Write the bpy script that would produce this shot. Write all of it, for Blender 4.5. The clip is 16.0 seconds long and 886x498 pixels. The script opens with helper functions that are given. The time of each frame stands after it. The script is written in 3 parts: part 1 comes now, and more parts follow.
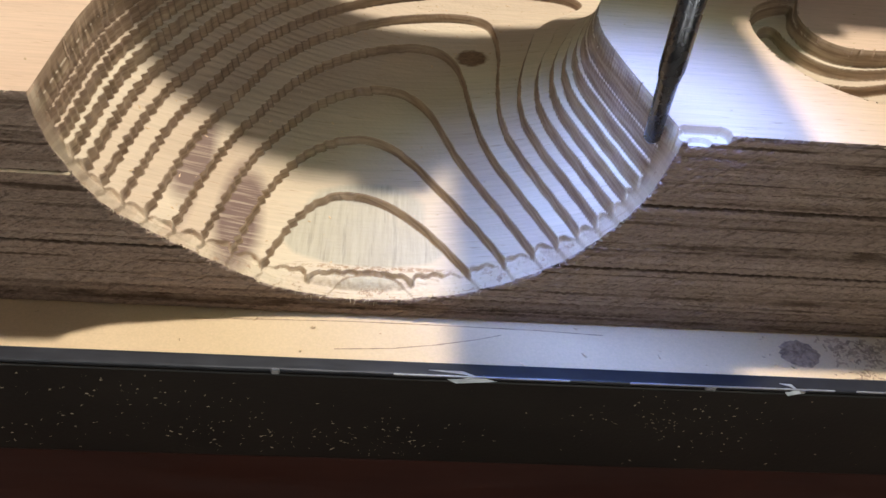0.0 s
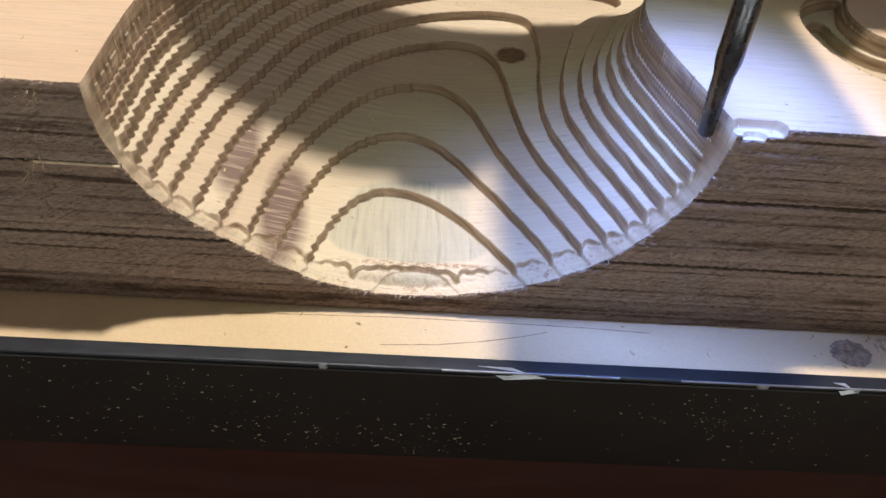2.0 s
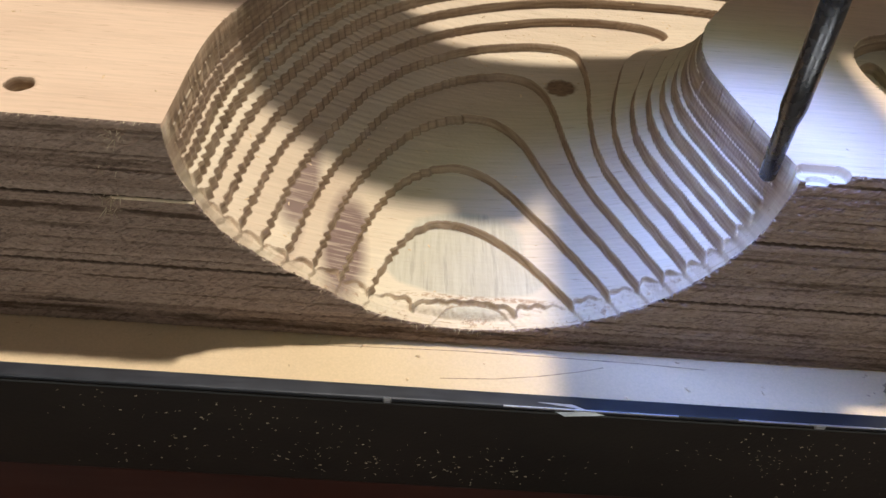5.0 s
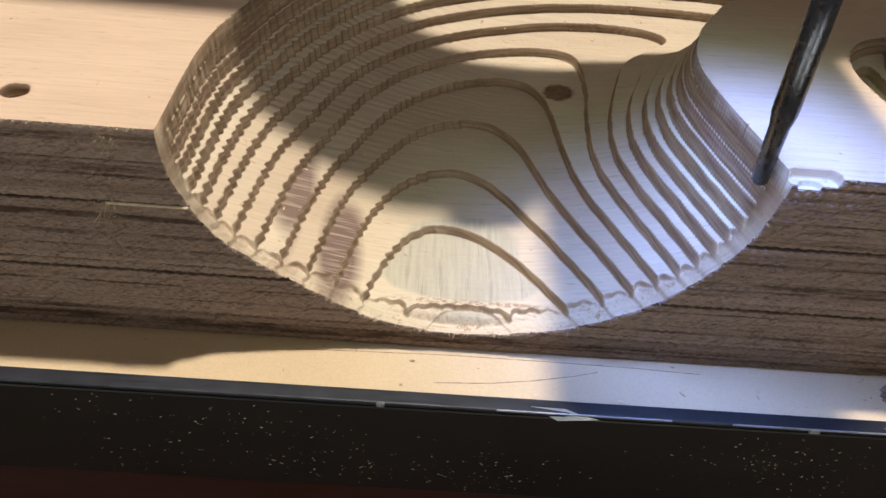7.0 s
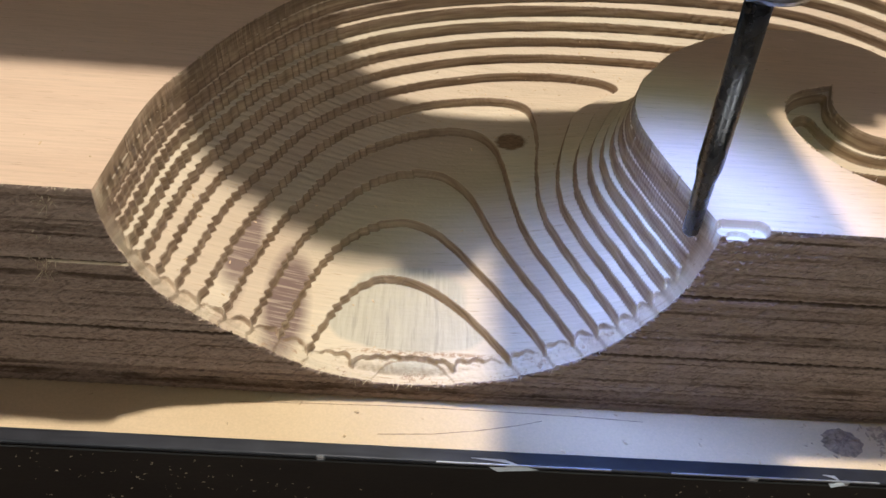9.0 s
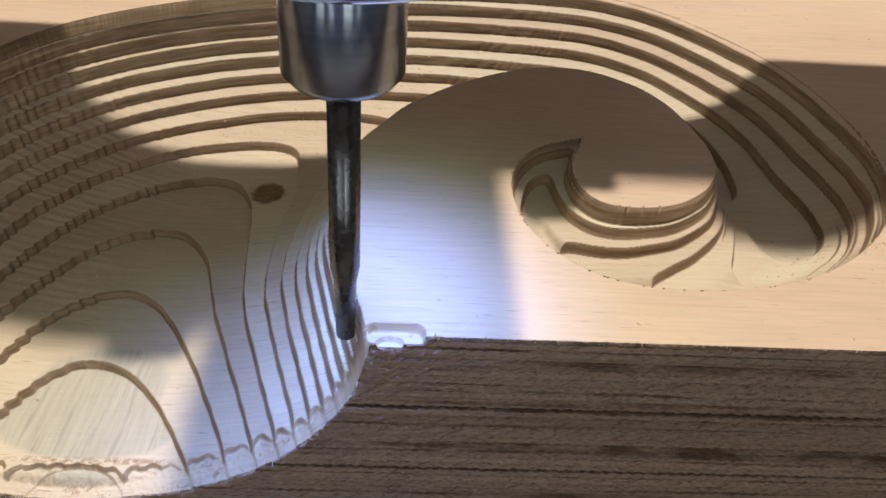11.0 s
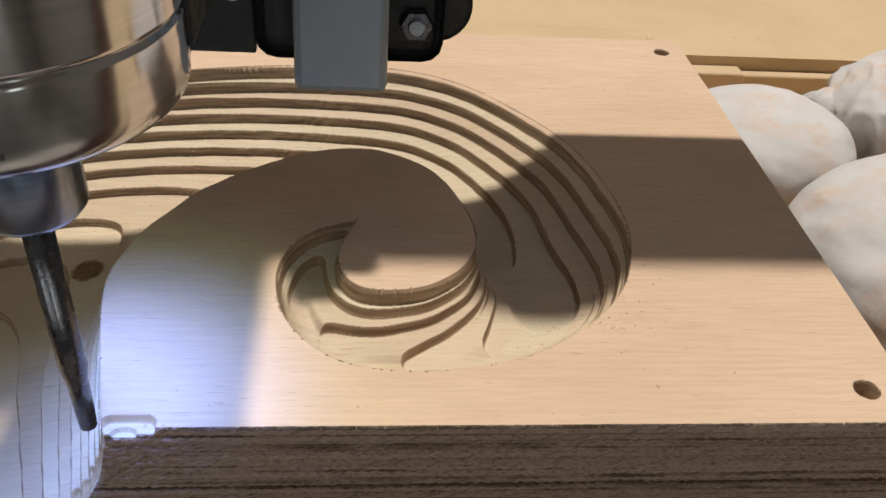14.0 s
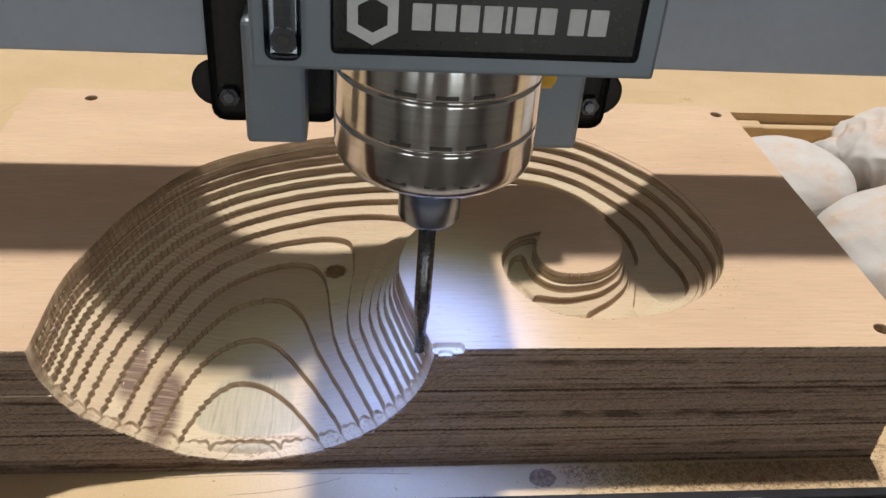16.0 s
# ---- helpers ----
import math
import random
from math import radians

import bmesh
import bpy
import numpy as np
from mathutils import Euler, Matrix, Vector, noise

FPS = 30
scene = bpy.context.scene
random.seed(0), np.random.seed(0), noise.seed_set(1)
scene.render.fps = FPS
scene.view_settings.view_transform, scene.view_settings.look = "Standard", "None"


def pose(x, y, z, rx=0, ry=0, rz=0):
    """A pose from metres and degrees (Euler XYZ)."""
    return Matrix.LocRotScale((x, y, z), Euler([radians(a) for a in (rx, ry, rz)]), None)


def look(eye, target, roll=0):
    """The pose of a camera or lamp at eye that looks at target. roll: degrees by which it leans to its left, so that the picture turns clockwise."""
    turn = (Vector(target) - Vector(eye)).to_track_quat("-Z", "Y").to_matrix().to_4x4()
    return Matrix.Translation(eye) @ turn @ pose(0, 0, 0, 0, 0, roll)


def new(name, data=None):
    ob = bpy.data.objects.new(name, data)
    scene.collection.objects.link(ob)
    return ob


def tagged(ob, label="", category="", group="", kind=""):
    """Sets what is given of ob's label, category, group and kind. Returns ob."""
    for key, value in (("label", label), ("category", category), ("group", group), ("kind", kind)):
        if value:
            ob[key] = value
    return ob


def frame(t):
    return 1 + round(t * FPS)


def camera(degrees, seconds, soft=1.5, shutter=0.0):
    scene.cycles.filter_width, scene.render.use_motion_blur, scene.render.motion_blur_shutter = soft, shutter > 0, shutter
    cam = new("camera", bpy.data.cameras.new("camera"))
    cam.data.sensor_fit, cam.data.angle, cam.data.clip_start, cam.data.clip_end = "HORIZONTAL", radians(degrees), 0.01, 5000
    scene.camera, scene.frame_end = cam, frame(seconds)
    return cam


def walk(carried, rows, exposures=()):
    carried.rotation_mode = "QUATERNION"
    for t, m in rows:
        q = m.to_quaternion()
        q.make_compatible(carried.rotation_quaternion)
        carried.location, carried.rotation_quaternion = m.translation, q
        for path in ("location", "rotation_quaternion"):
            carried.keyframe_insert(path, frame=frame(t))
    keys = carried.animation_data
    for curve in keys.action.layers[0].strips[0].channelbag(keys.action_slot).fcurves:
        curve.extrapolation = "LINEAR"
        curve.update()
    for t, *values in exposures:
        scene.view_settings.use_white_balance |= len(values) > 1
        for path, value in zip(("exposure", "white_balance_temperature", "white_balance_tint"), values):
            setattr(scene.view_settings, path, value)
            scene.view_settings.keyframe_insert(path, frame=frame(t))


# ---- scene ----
cam = camera(54.0, 16.0)
PATH = [
    (0, (-0.06528, -0.17603, 0.16053), (-0.04068, 0.05058, -0.03452), 6.928),
    (0.5, (-0.06516, -0.17541, 0.16218), (-0.04095, 0.05142, -0.03267), 6.916),
    (1, (-0.06708, -0.17579, 0.16037), (-0.04263, 0.05059, -0.03496), 6.864),
    (1.5, (-0.06836, -0.17816, 0.15794), (-0.04854, 0.05056, -0.03518), 6.127),
    (2, (-0.0735, -0.17586, 0.15643), (-0.0543, 0.05192, -0.03785), 6.297),
    (2.5, (-0.07734, -0.17331, 0.15574), (-0.05717, 0.05459, -0.03831), 6.479),
    (3, (-0.07532, -0.17384, 0.15937), (-0.05663, 0.05445, -0.03436), 6.393),
    (3.5, (-0.08013, -0.17541, 0.16024), (-0.06148, 0.05337, -0.03293), 6.628),
    (4, (-0.08395, -0.17385, 0.15961), (-0.06739, 0.05546, -0.03312), 6.424),
    (4.5, (-0.08688, -0.17448, 0.16317), (-0.07186, 0.05528, -0.02915), 6.306),
    (7, (-0.08266, -0.17504, 0.16436), (-0.07191, 0.05598, -0.02674), 5.620),
    (7.5, (-0.08004, -0.17486, 0.16474), (-0.06991, 0.05645, -0.02602), 5.443),
    (8, (-0.07846, -0.17575, 0.16555), (-0.06791, 0.05557, -0.02517), 5.259),
    (8.5, (-0.07669, -0.17632, 0.16846), (-0.06416, 0.05927, -0.01685), 5.698),
    (9, (-0.06894, -0.17496, 0.17079), (-0.05642, 0.06397, -0.0102), 5.190),
    (9.5, (-0.05124, -0.16976, 0.17477), (-0.0346, 0.07024, -0.00446), 5.450),
    (10, (-0.02374, -0.16022, 0.17834), (-0.00787, 0.07826, -0.00298), 4.757),
    (12.5, (0.04926, -0.11129, 0.18826), (0.06586, 0.12123, -0.00057), 4.509),
    (13, (0.06364, -0.11458, 0.19523), (0.08513, 0.11939, 0.00869), 4.442),
    (13.5, (0.06897, -0.12332, 0.20295), (0.0934, 0.1125, 0.01913), 4.660),
    (14, (0.06903, -0.14227, 0.21115), (0.09719, 0.0961, 0.03119), 4.787),
    (14.5, (0.058, -0.15839, 0.22311), (0.0895, 0.0818, 0.04615), 4.527),
    (15, (0.03806, -0.18812, 0.23973), (0.07414, 0.05397, 0.06625), 4.157),
    (15.5, (0.00571, -0.24557, 0.25824), (0.04216, -0.00024, 0.08947), 4.389),
    (16, (-0.02627, -0.2603, 0.27449), (0.00717, -0.01367, 0.10699), 4.751),
]
walk(cam, [(t, look(eye, target, roll)) for t, eye, target, roll in PATH],
     exposures=[(0, 0.24), (4.5, 0.24), (8, 0.2), (10, 0.14), (12.5, -0.04), (14, -0.04), (15, 0.02), (16, 0.05)])

# ---- world, sun, lamp ----
SUN = Vector((-0.02, -0.218, -1.0)).normalized()   # the way the sunlight goes
world = bpy.data.worlds.new("world")
scene.world = world
world.use_nodes = True
wn = world.node_tree.nodes
sky = wn.new("ShaderNodeTexSky")
sky.sky_type, sky.sun_disc = "NISHITA", False
sky.sun_elevation, sky.sun_rotation = math.asin(-SUN.z), math.atan2(-SUN.x, -SUN.y)
wn["Background"].inputs["Strength"].default_value = 0.066
world.node_tree.links.new(sky.outputs[0], wn["Background"].inputs["Color"])
sun = new("sun", bpy.data.lights.new("sun", "SUN"))
sun.data.energy, sun.data.angle, sun.data.color = 3.3, radians(2.9), (1.0, 0.94, 0.87)
sun.matrix_world = look((0.1, 0.4, 2.0), Vector((0.1, 0.4, 2.0)) + SUN)

WINDOW = 11.6                     # daylight of the windows, in watts per metre of width

# ---- sizes ----
TOP, BOT = 0.05, -0.017          # carved block
X0, X1, Y1 = -0.2105, 0.2162, 0.2365
STEP = 0.00475                   # depth of one cut
SPX, SPY, TIP = 0.0035, 0.006, 0.043   # cutter


# ---- materials ----
class Mat:
    """A node material with short ways to wire it."""

    def __init__(self, name, rough=0.6, metal=0.0, spec=0.4):
        self.m = bpy.data.materials.new(name)
        self.m.use_nodes = True
        self.t = self.m.node_tree
        self.b = self.t.nodes["Principled BSDF"]
        self.b.inputs["Roughness"].default_value = rough
        self.b.inputs["Metallic"].default_value = metal
        self.b.inputs["Specular IOR Level"].default_value = spec
        self.co = self.t.nodes.new("ShaderNodeTexCoord").outputs["Object"]

    def link(self, a, b):
        self.t.links.new(a, b)

    def put(self, socket, v):
        if isinstance(v, bpy.types.NodeSocket):
            self.link(v, socket)
        else:
            socket.default_value = v

    def scaled(self, s, co=None, turn=0.0):
        n = self.t.nodes.new("ShaderNodeMapping")
        n.inputs["Rotation"].default_value = (0, radians(turn), 0)
        n.inputs["Scale"].default_value = s
        self.link(co or self.co, n.inputs["Vector"])
        return n.outputs[0]

    def noise(self, s, detail=3.0, rough=0.6, co=None):
        n = self.t.nodes.new("ShaderNodeTexNoise")
        n.inputs["Scale"].default_value = 1.0
        n.inputs["Detail"].default_value, n.inputs["Roughness"].default_value = detail, rough
        self.link(self.scaled(s, co), n.inputs["Vector"])
        return n.outputs["Fac"]

    def ramp(self, fac, *stops):
        n = self.t.nodes.new("ShaderNodeValToRGB")
        e = n.color_ramp.elements
        while len(e) < len(stops):
            e.new(0.5)
        for k, (p, c) in zip(e, stops):
            k.position = p
            k.color = (*c, 1) if isinstance(c, tuple) else (c, c, c, 1)
        self.put(n.inputs[0], fac)
        return n.outputs[0]

    def mix(self, fac, a, b, how="MIX"):
        n = self.t.nodes.new("ShaderNodeMix")
        n.data_type, n.blend_type = "RGBA", how
        self.put(n.inputs[0], fac)
        for s, v in ((n.inputs[6], a), (n.inputs[7], b)):
            self.put(s, (*v, 1) if isinstance(v, tuple) else v)
        return n.outputs[2]

    def math(self, how, a, b=0.0, c=0.0):
        n = self.t.nodes.new("ShaderNodeMath")
        n.operation = how
        for s, v in zip(n.inputs, (a, b, c)):
            self.put(s, v)
        return n.outputs[0]

    def axis(self, name, co=None):
        n = self.t.nodes.new("ShaderNodeSeparateXYZ")
        self.link(co or self.co, n.inputs[0])
        return n.outputs[name]

    def near(self, place, size):
        """1 at a place, falling to 0 at the ellipsoid of that size."""
        n = self.t.nodes.new("ShaderNodeMapping")
        n.inputs["Location"].default_value = [-p / s for p, s in zip(place, size)]
        n.inputs["Scale"].default_value = [1 / s for s in size]
        self.link(self.co, n.inputs["Vector"])
        d = self.t.nodes.new("ShaderNodeVectorMath")
        d.operation = "LENGTH"
        self.link(n.outputs[0], d.inputs[0])
        return d.outputs["Value"]

    def colour(self, c):
        self.put(self.b.inputs["Base Color"], (*c, 1) if isinstance(c, tuple) else c)
        return self

    def bump(self, h, depth=0.0003, strength=1.0):
        n = self.t.nodes.new("ShaderNodeBump")
        n.inputs["Distance"].default_value, n.inputs["Strength"].default_value = depth, strength
        self.link(h, n.inputs["Height"])
        self.link(n.outputs[0], self.b.inputs["Normal"])
        return self

    def rough(self, v):
        self.put(self.b.inputs["Roughness"], v)
        return self


def make_carved():
    m = Mat("carved_plywood", rough=0.62, spec=0.3)
    z = m.axis("Z")
    cut = m.t.nodes.new("ShaderNodeAttribute")
    cut.attribute_name = "cut_depth"
    level = m.math("FLOOR", m.math("ADD", cut.outputs["Fac"], 0.45))
    wn_ = m.t.nodes.new("ShaderNodeTexWhiteNoise")
    wn_.noise_dimensions = "1D"
    m.link(m.math("ADD", level, 3.7), wn_.inputs["W"])
    face = m.ramp(wn_.outputs["Value"], (0.0, (0.67, 0.57, 0.40)), (0.45, (0.69, 0.565, 0.40)), (0.7, (0.655, 0.525, 0.365)), (1.0, (0.60, 0.465, 0.325)))
    topmask = m.math("GREATER_THAN", z, TOP - 0.0012)
    face = m.mix(topmask, face, (0.70, 0.51, 0.355))
    # grain along x, broad figure and short dark pores
    grain = m.noise((45, 800, 60), 4, 0.65)
    face = m.mix(0.42, face, m.ramp(grain, (0.3, 0.72), (0.65, 1.06)), "MULTIPLY")
    broad = m.noise((9, 34, 20), 3, 0.55)
    face = m.mix(0.6, face, m.ramp(broad, (0.3, (0.86, 0.81, 0.77)), (0.7, (1.05, 1.05, 1.04))), "MULTIPLY")
    pores = m.noise((130, 1500, 60), 2, 0.5)
    face = m.mix(m.ramp(pores, (0.63, 0.0), (0.77, 0.6)), face, (0.36, 0.21, 0.12))
    # torn grain on one ply, and a knot
    torn = m.noise((70, 900, 30), 2, 0.5)
    for place, size, amount in (((-0.1030, 0.022, 0.0), (0.0088, 0.030, 0.008), 1.0), ((-0.12, 0.0367, 0.0072), (0.009, 0.036, 0.0035), 0.95), ((-0.0925, 0.1020, 0.0145), (0.012, 0.014, 0.006), 0.9)):
        stain = m.math("MULTIPLY", m.ramp(m.near(place, size), (0.6, amount), (1.0, 0.0)), m.ramp(torn, (0.34, 0.6), (0.52, 1.0)))
        face = m.mix(stain, face, (0.19, 0.12, 0.095))
    frayed = m.math("MULTIPLY", m.ramp(m.near((-0.064, 0.0090, -0.0085), (0.030, 0.0016, 0.007)), (0.5, 1.0), (1.0, 0.0)), m.ramp(m.noise((700, 700, 700), 3, 0.7), (0.42, 0.0), (0.58, 0.9)))
    face = m.mix(frayed, face, (0.36, 0.20, 0.10))
    # the deepest ply lies across: greyer, with streaks along y
    floor_ = m.ramp(m.math("ADD", m.near((-0.066, 0.028, -0.0105), (0.034, 0.0265, 0.0056)), m.math("MULTIPLY", m.noise((60, 60, 60)), 0.1)), (0.92, 1.0), (1.06, 0.0))
    face = m.mix(m.math("MULTIPLY", floor_, 0.75), face, m.ramp(m.noise((700, 40, 30), 4, 0.65), (0.3, (0.38, 0.34, 0.25)), (0.55, (0.47, 0.43, 0.32)), (0.75, (0.52, 0.48, 0.36))))
    grey = m.math("MULTIPLY", floor_, m.ramp(m.noise((420, 28, 30), 3, 0.6), (0.56, 0.0), (0.70, 0.5)))
    face = m.mix(grey, face, (0.25, 0.20, 0.155))
    knot = m.ramp(m.math("ADD", m.near((-0.032, 0.1172, 0.0047), (0.0088, 0.0088, 0.004)), m.math("MULTIPLY", m.noise((400, 400, 300)), 0.3)), (0.85, 1.0), (1.15, 0.0))
    face = m.mix(knot, face, m.ramp(m.noise((500, 900, 200)), (0.3, (0.14, 0.075, 0.035)), (0.7, (0.28, 0.165, 0.085))))
    ypos = m.math("MULTIPLY", m.axis("Y"), 100.0)
    fuzz = m.math("MULTIPLY", m.ramp(ypos, (0.35, 1.0), (0.95, 0.0)), m.ramp(m.noise((210, 210, 210), 5, 0.75), (0.57, 0.0), (0.63, 0.75)))
    below = m.math("LESS_THAN", z, TOP - 0.002)
    face = m.mix(m.math("MULTIPLY", fuzz, below), face, m.ramp(m.noise((1600, 1600, 1600), 2), (0.35, (0.22, 0.115, 0.06)), (0.65, (0.56, 0.36, 0.22))))
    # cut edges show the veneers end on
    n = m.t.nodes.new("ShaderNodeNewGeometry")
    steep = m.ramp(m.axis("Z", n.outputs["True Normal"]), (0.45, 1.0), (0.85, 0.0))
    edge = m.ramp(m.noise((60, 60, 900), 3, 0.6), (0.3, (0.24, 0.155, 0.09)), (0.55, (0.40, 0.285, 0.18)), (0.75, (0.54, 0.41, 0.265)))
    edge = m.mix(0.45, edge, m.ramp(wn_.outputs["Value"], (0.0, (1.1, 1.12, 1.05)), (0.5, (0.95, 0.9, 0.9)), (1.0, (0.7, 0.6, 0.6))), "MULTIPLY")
    # a ragged, darker brown line where each pass of the cutter ended
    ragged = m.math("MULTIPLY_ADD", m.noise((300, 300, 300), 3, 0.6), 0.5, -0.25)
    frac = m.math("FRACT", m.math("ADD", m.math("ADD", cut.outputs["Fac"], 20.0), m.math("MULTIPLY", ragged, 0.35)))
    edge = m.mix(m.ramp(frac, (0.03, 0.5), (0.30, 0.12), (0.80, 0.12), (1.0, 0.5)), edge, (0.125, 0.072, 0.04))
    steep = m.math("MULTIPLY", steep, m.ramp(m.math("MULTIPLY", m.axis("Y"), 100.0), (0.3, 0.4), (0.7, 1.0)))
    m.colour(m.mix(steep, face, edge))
    m.bump(m.math("ADD", m.math("MULTIPLY", grain, 0.6), m.math("MULTIPLY", m.noise((900, 900, 900), 2), 0.5)), 0.00016, 0.7)
    return m.m


def make_endgrain():
    m = Mat("plywood_edge", rough=0.9, spec=0.15)
    fibre = m.noise((420, 420, 1600), 4, 0.7)
    slant = m.noise((150, 900, 1150), 3, 0.6, m.scaled((1, 1, 1), None, 32))
    band = m.noise((5, 5, 260), 3, 0.55)
    c = m.ramp(band, (0.25, (0.35, 0.245, 0.185)), (0.5, (0.43, 0.31, 0.24)), (0.75, (0.50, 0.37, 0.29)))
    c = m.mix(0.7, c, m.ramp(fibre, (0.3, 0.5), (0.7, 1.2)), "MULTIPLY")
    c = m.mix(m.ramp(slant, (0.58, 0.0), (0.75, 0.5)), c, (0.46, 0.36, 0.27))
    c = m.mix(m.ramp(slant, (0.33, 0.55), (0.45, 0.0)), c, (0.13, 0.088, 0.066))
    # dark glue joints between the three sheets, and fine ones between veneers
    z = m.axis("Z")
    wander = m.math("MULTIPLY_ADD", m.noise((40, 40, 40), 3), 0.0005, -0.00025)
    for joint in (0.0054, 0.0277):
        off = m.math("ABSOLUTE", m.math("SUBTRACT", m.math("ADD", z, wander), joint))
        c = m.mix(m.ramp(m.math("MULTIPLY", off, 1000.0), (0.28, 0.92), (0.62, 0.0)), c, (0.045, 0.026, 0.015))
    lines = m.noise((3, 3, 520), 2, 0.5)
    c = m.mix(m.math("MULTIPLY", m.ramp(lines, (0.41, 0.9), (0.49, 0.0)), m.ramp(m.noise((60, 60, 400), 2), (0.4, 0.2), (0.6, 1.0))), c, (0.10, 0.062, 0.04))
    o = m.t.nodes.new("ShaderNodeObjectInfo")
    c = m.mix(0.5, c, m.ramp(o.outputs["Random"], (0.0, (0.74, 0.72, 0.70)), (1.0, (1.18, 1.18, 1.18))), "MULTIPLY")
    m.colour(c).bump(m.math("ADD", fibre, m.math("MULTIPLY", slant, 1.6)), 0.0011, 1.0)
    return m.m


def make_board():
    m = Mat("fibreboard", rough=0.55, spec=0.35)
    c = m.ramp(m.noise((14, 14, 14), 4, 0.6), (0.3, (0.60, 0.44, 0.255)), (0.7, (0.68, 0.51, 0.31)))
    c = m.mix(0.5, c, m.ramp(m.noise((1500, 1500, 1500), 2), (0.3, 0.86), (0.7, 1.06)), "MULTIPLY")
    scratch = m.noise((3, 500, 5), 2, 0.4)
    c = m.mix(m.ramp(scratch, (0.72, 0.0), (0.76, 0.3)), c, (0.30, 0.19, 0.11))
    m.colour(c).bump(m.noise((800, 800, 800), 2), 0.0001, 0.4)
    return m.m


def make_plain(name, col, rough, metal=0.0, vary=0.12, scale=60, spec=0.4, relief=0.00006, grain=(1, 1, 1)):
    m = Mat(name, rough, metal, spec)
    lo, hi = tuple(v * (1 - vary) for v in col), tuple(min(1, v * (1 + vary)) for v in col)
    c = m.ramp(m.noise((scale, scale, scale), 4, 0.6), (0.3, lo), (0.7, hi))
    fine = m.noise(tuple(scale * 12 * g for g in grain), 2, 0.5)
    m.colour(m.mix(0.4, c, m.ramp(fine, (0.3, 0.9), (0.7, 1.08)), "MULTIPLY"))
    m.rough(m.ramp(fine, (0.3, rough * 0.85), (0.7, min(1, rough * 1.2))))
    m.bump(fine, relief, 0.5)
    return m.m


def make_rail():
    m = Mat("black_rail", rough=0.42, spec=0.3)
    c = m.ramp(m.noise((30, 30, 60), 4, 0.6), (0.3, (0.009, 0.0065, 0.0045)), (0.7, (0.015, 0.011, 0.0075)))
    dust = m.noise((900, 900, 900), 2, 0.5)
    c = m.mix(m.ramp(dust, (0.76, 0.0), (0.82, 0.35)), c, (0.2, 0.15, 0.1))
    m.colour(c).bump(dust, 0.0001, 0.4)
    return m.m


M_CARVED, M_EDGE, M_BOARD, M_RAIL = make_carved(), make_endgrain(), make_board(), make_rail()
M_RAILTOP = make_plain("worn_dark_edge", (0.022, 0.023, 0.028), 0.36, 0.3, 0.3, 90, grain=(0.1, 1, 1))
# bare metal of nicks and bolts, also the rail's modelled highlight
M_CHIP_HIGHLIGHT = make_plain("bare_metal_and_highlight", (0.5, 0.52, 0.55), 0.35, 0.9)
M_BENCH = make_plain("dark_red_bench", (0.032, 0.007, 0.003), 0.5, 0, 0.3, 12, grain=(0.1, 2, 1))


def brushed(mat, amount):
    """Turned metal: fine grooves run round the axis."""
    t = mat.node_tree
    n = t.nodes.new("ShaderNodeTangent")
    n.direction_type, n.axis = "RADIAL", "Z"
    b = t.nodes["Principled BSDF"]
    t.links.new(n.outputs[0], b.inputs["Tangent"])
    b.inputs["Anisotropic"].default_value = amount
    b.inputs["Anisotropic Rotation"].default_value = 0.25


m_ = Mat("brushed_steel", 0.12, 1.0)
m_.colour(m_.ramp(m_.noise((20, 20, 900), 3), (0.3, (0.50, 0.50, 0.51)), (0.7, (0.60, 0.60, 0.61))))
m_.rough(m_.ramp(m_.noise((120, 120, 30), 2), (0.3, 0.12), (0.7, 0.2)))
M_STEEL = m_.m
brushed(M_STEEL, 0.6)
n_ = Mat("collet_steel", 0.22, 1.0)
n_.colour(n_.ramp(n_.noise((30, 30, 700), 3), (0.3, (0.17, 0.19, 0.22)), (0.7, (0.23, 0.25, 0.29))))
M_NUT = n_.m
brushed(M_NUT, 0.8)

M_CUTTER = make_plain("carbide", (0.12, 0.12, 0.13), 0.26, 1.0, 0.04, 40, relief=0.000002)
M_GROOVE = make_plain("dark_slot", (0.06, 0.056, 0.052), 0.6, 0.2)
M_ALU = make_plain("grey_anodised_aluminium", (0.19, 0.22, 0.26), 0.42, 0.45, 0.05, 50, relief=0.000006)
M_BLACK = make_plain("black_plastic", (0.006, 0.006, 0.0065), 0.6)
M_LABEL = make_plain("black_label", (0.008, 0.008, 0.009), 0.30, relief=0.000001)
M_PRINT = make_plain("pale_print", (0.55, 0.56, 0.58), 0.5)
M_YELLOW = make_plain("yellow_plastic", (0.62, 0.36, 0.03), 0.4)
M_BEAM = make_plain("grey_beam", (0.31, 0.35, 0.42), 0.5, 0.2, 0.06, 20)
M_DUST = make_plain("sawdust", (0.62, 0.45, 0.27), 0.9, 0, 0.3, 500)
M_BROWN = make_plain("brown_sawdust", (0.42, 0.29, 0.18), 0.95, 0, 0.4, 400)
M_FIBRE = make_plain("wood_fibre", (0.66, 0.54, 0.37), 0.85, 0, 0.2, 500)
M_WALL = make_plain("warm_wall_paint", (0.66, 0.61, 0.54), 0.8, 0, 0.05, 3)
M_CEIL = make_plain("ceiling_paint", (0.72, 0.68, 0.62), 0.85, 0, 0.04, 3)
M_FLOOR = make_plain("workshop_floor", (0.34, 0.31, 0.28), 0.7, 0, 0.2, 4)
M_CLEAR = make_plain("clear_film", (0.75, 0.76, 0.78), 0.15, 0, 0.1, 60)


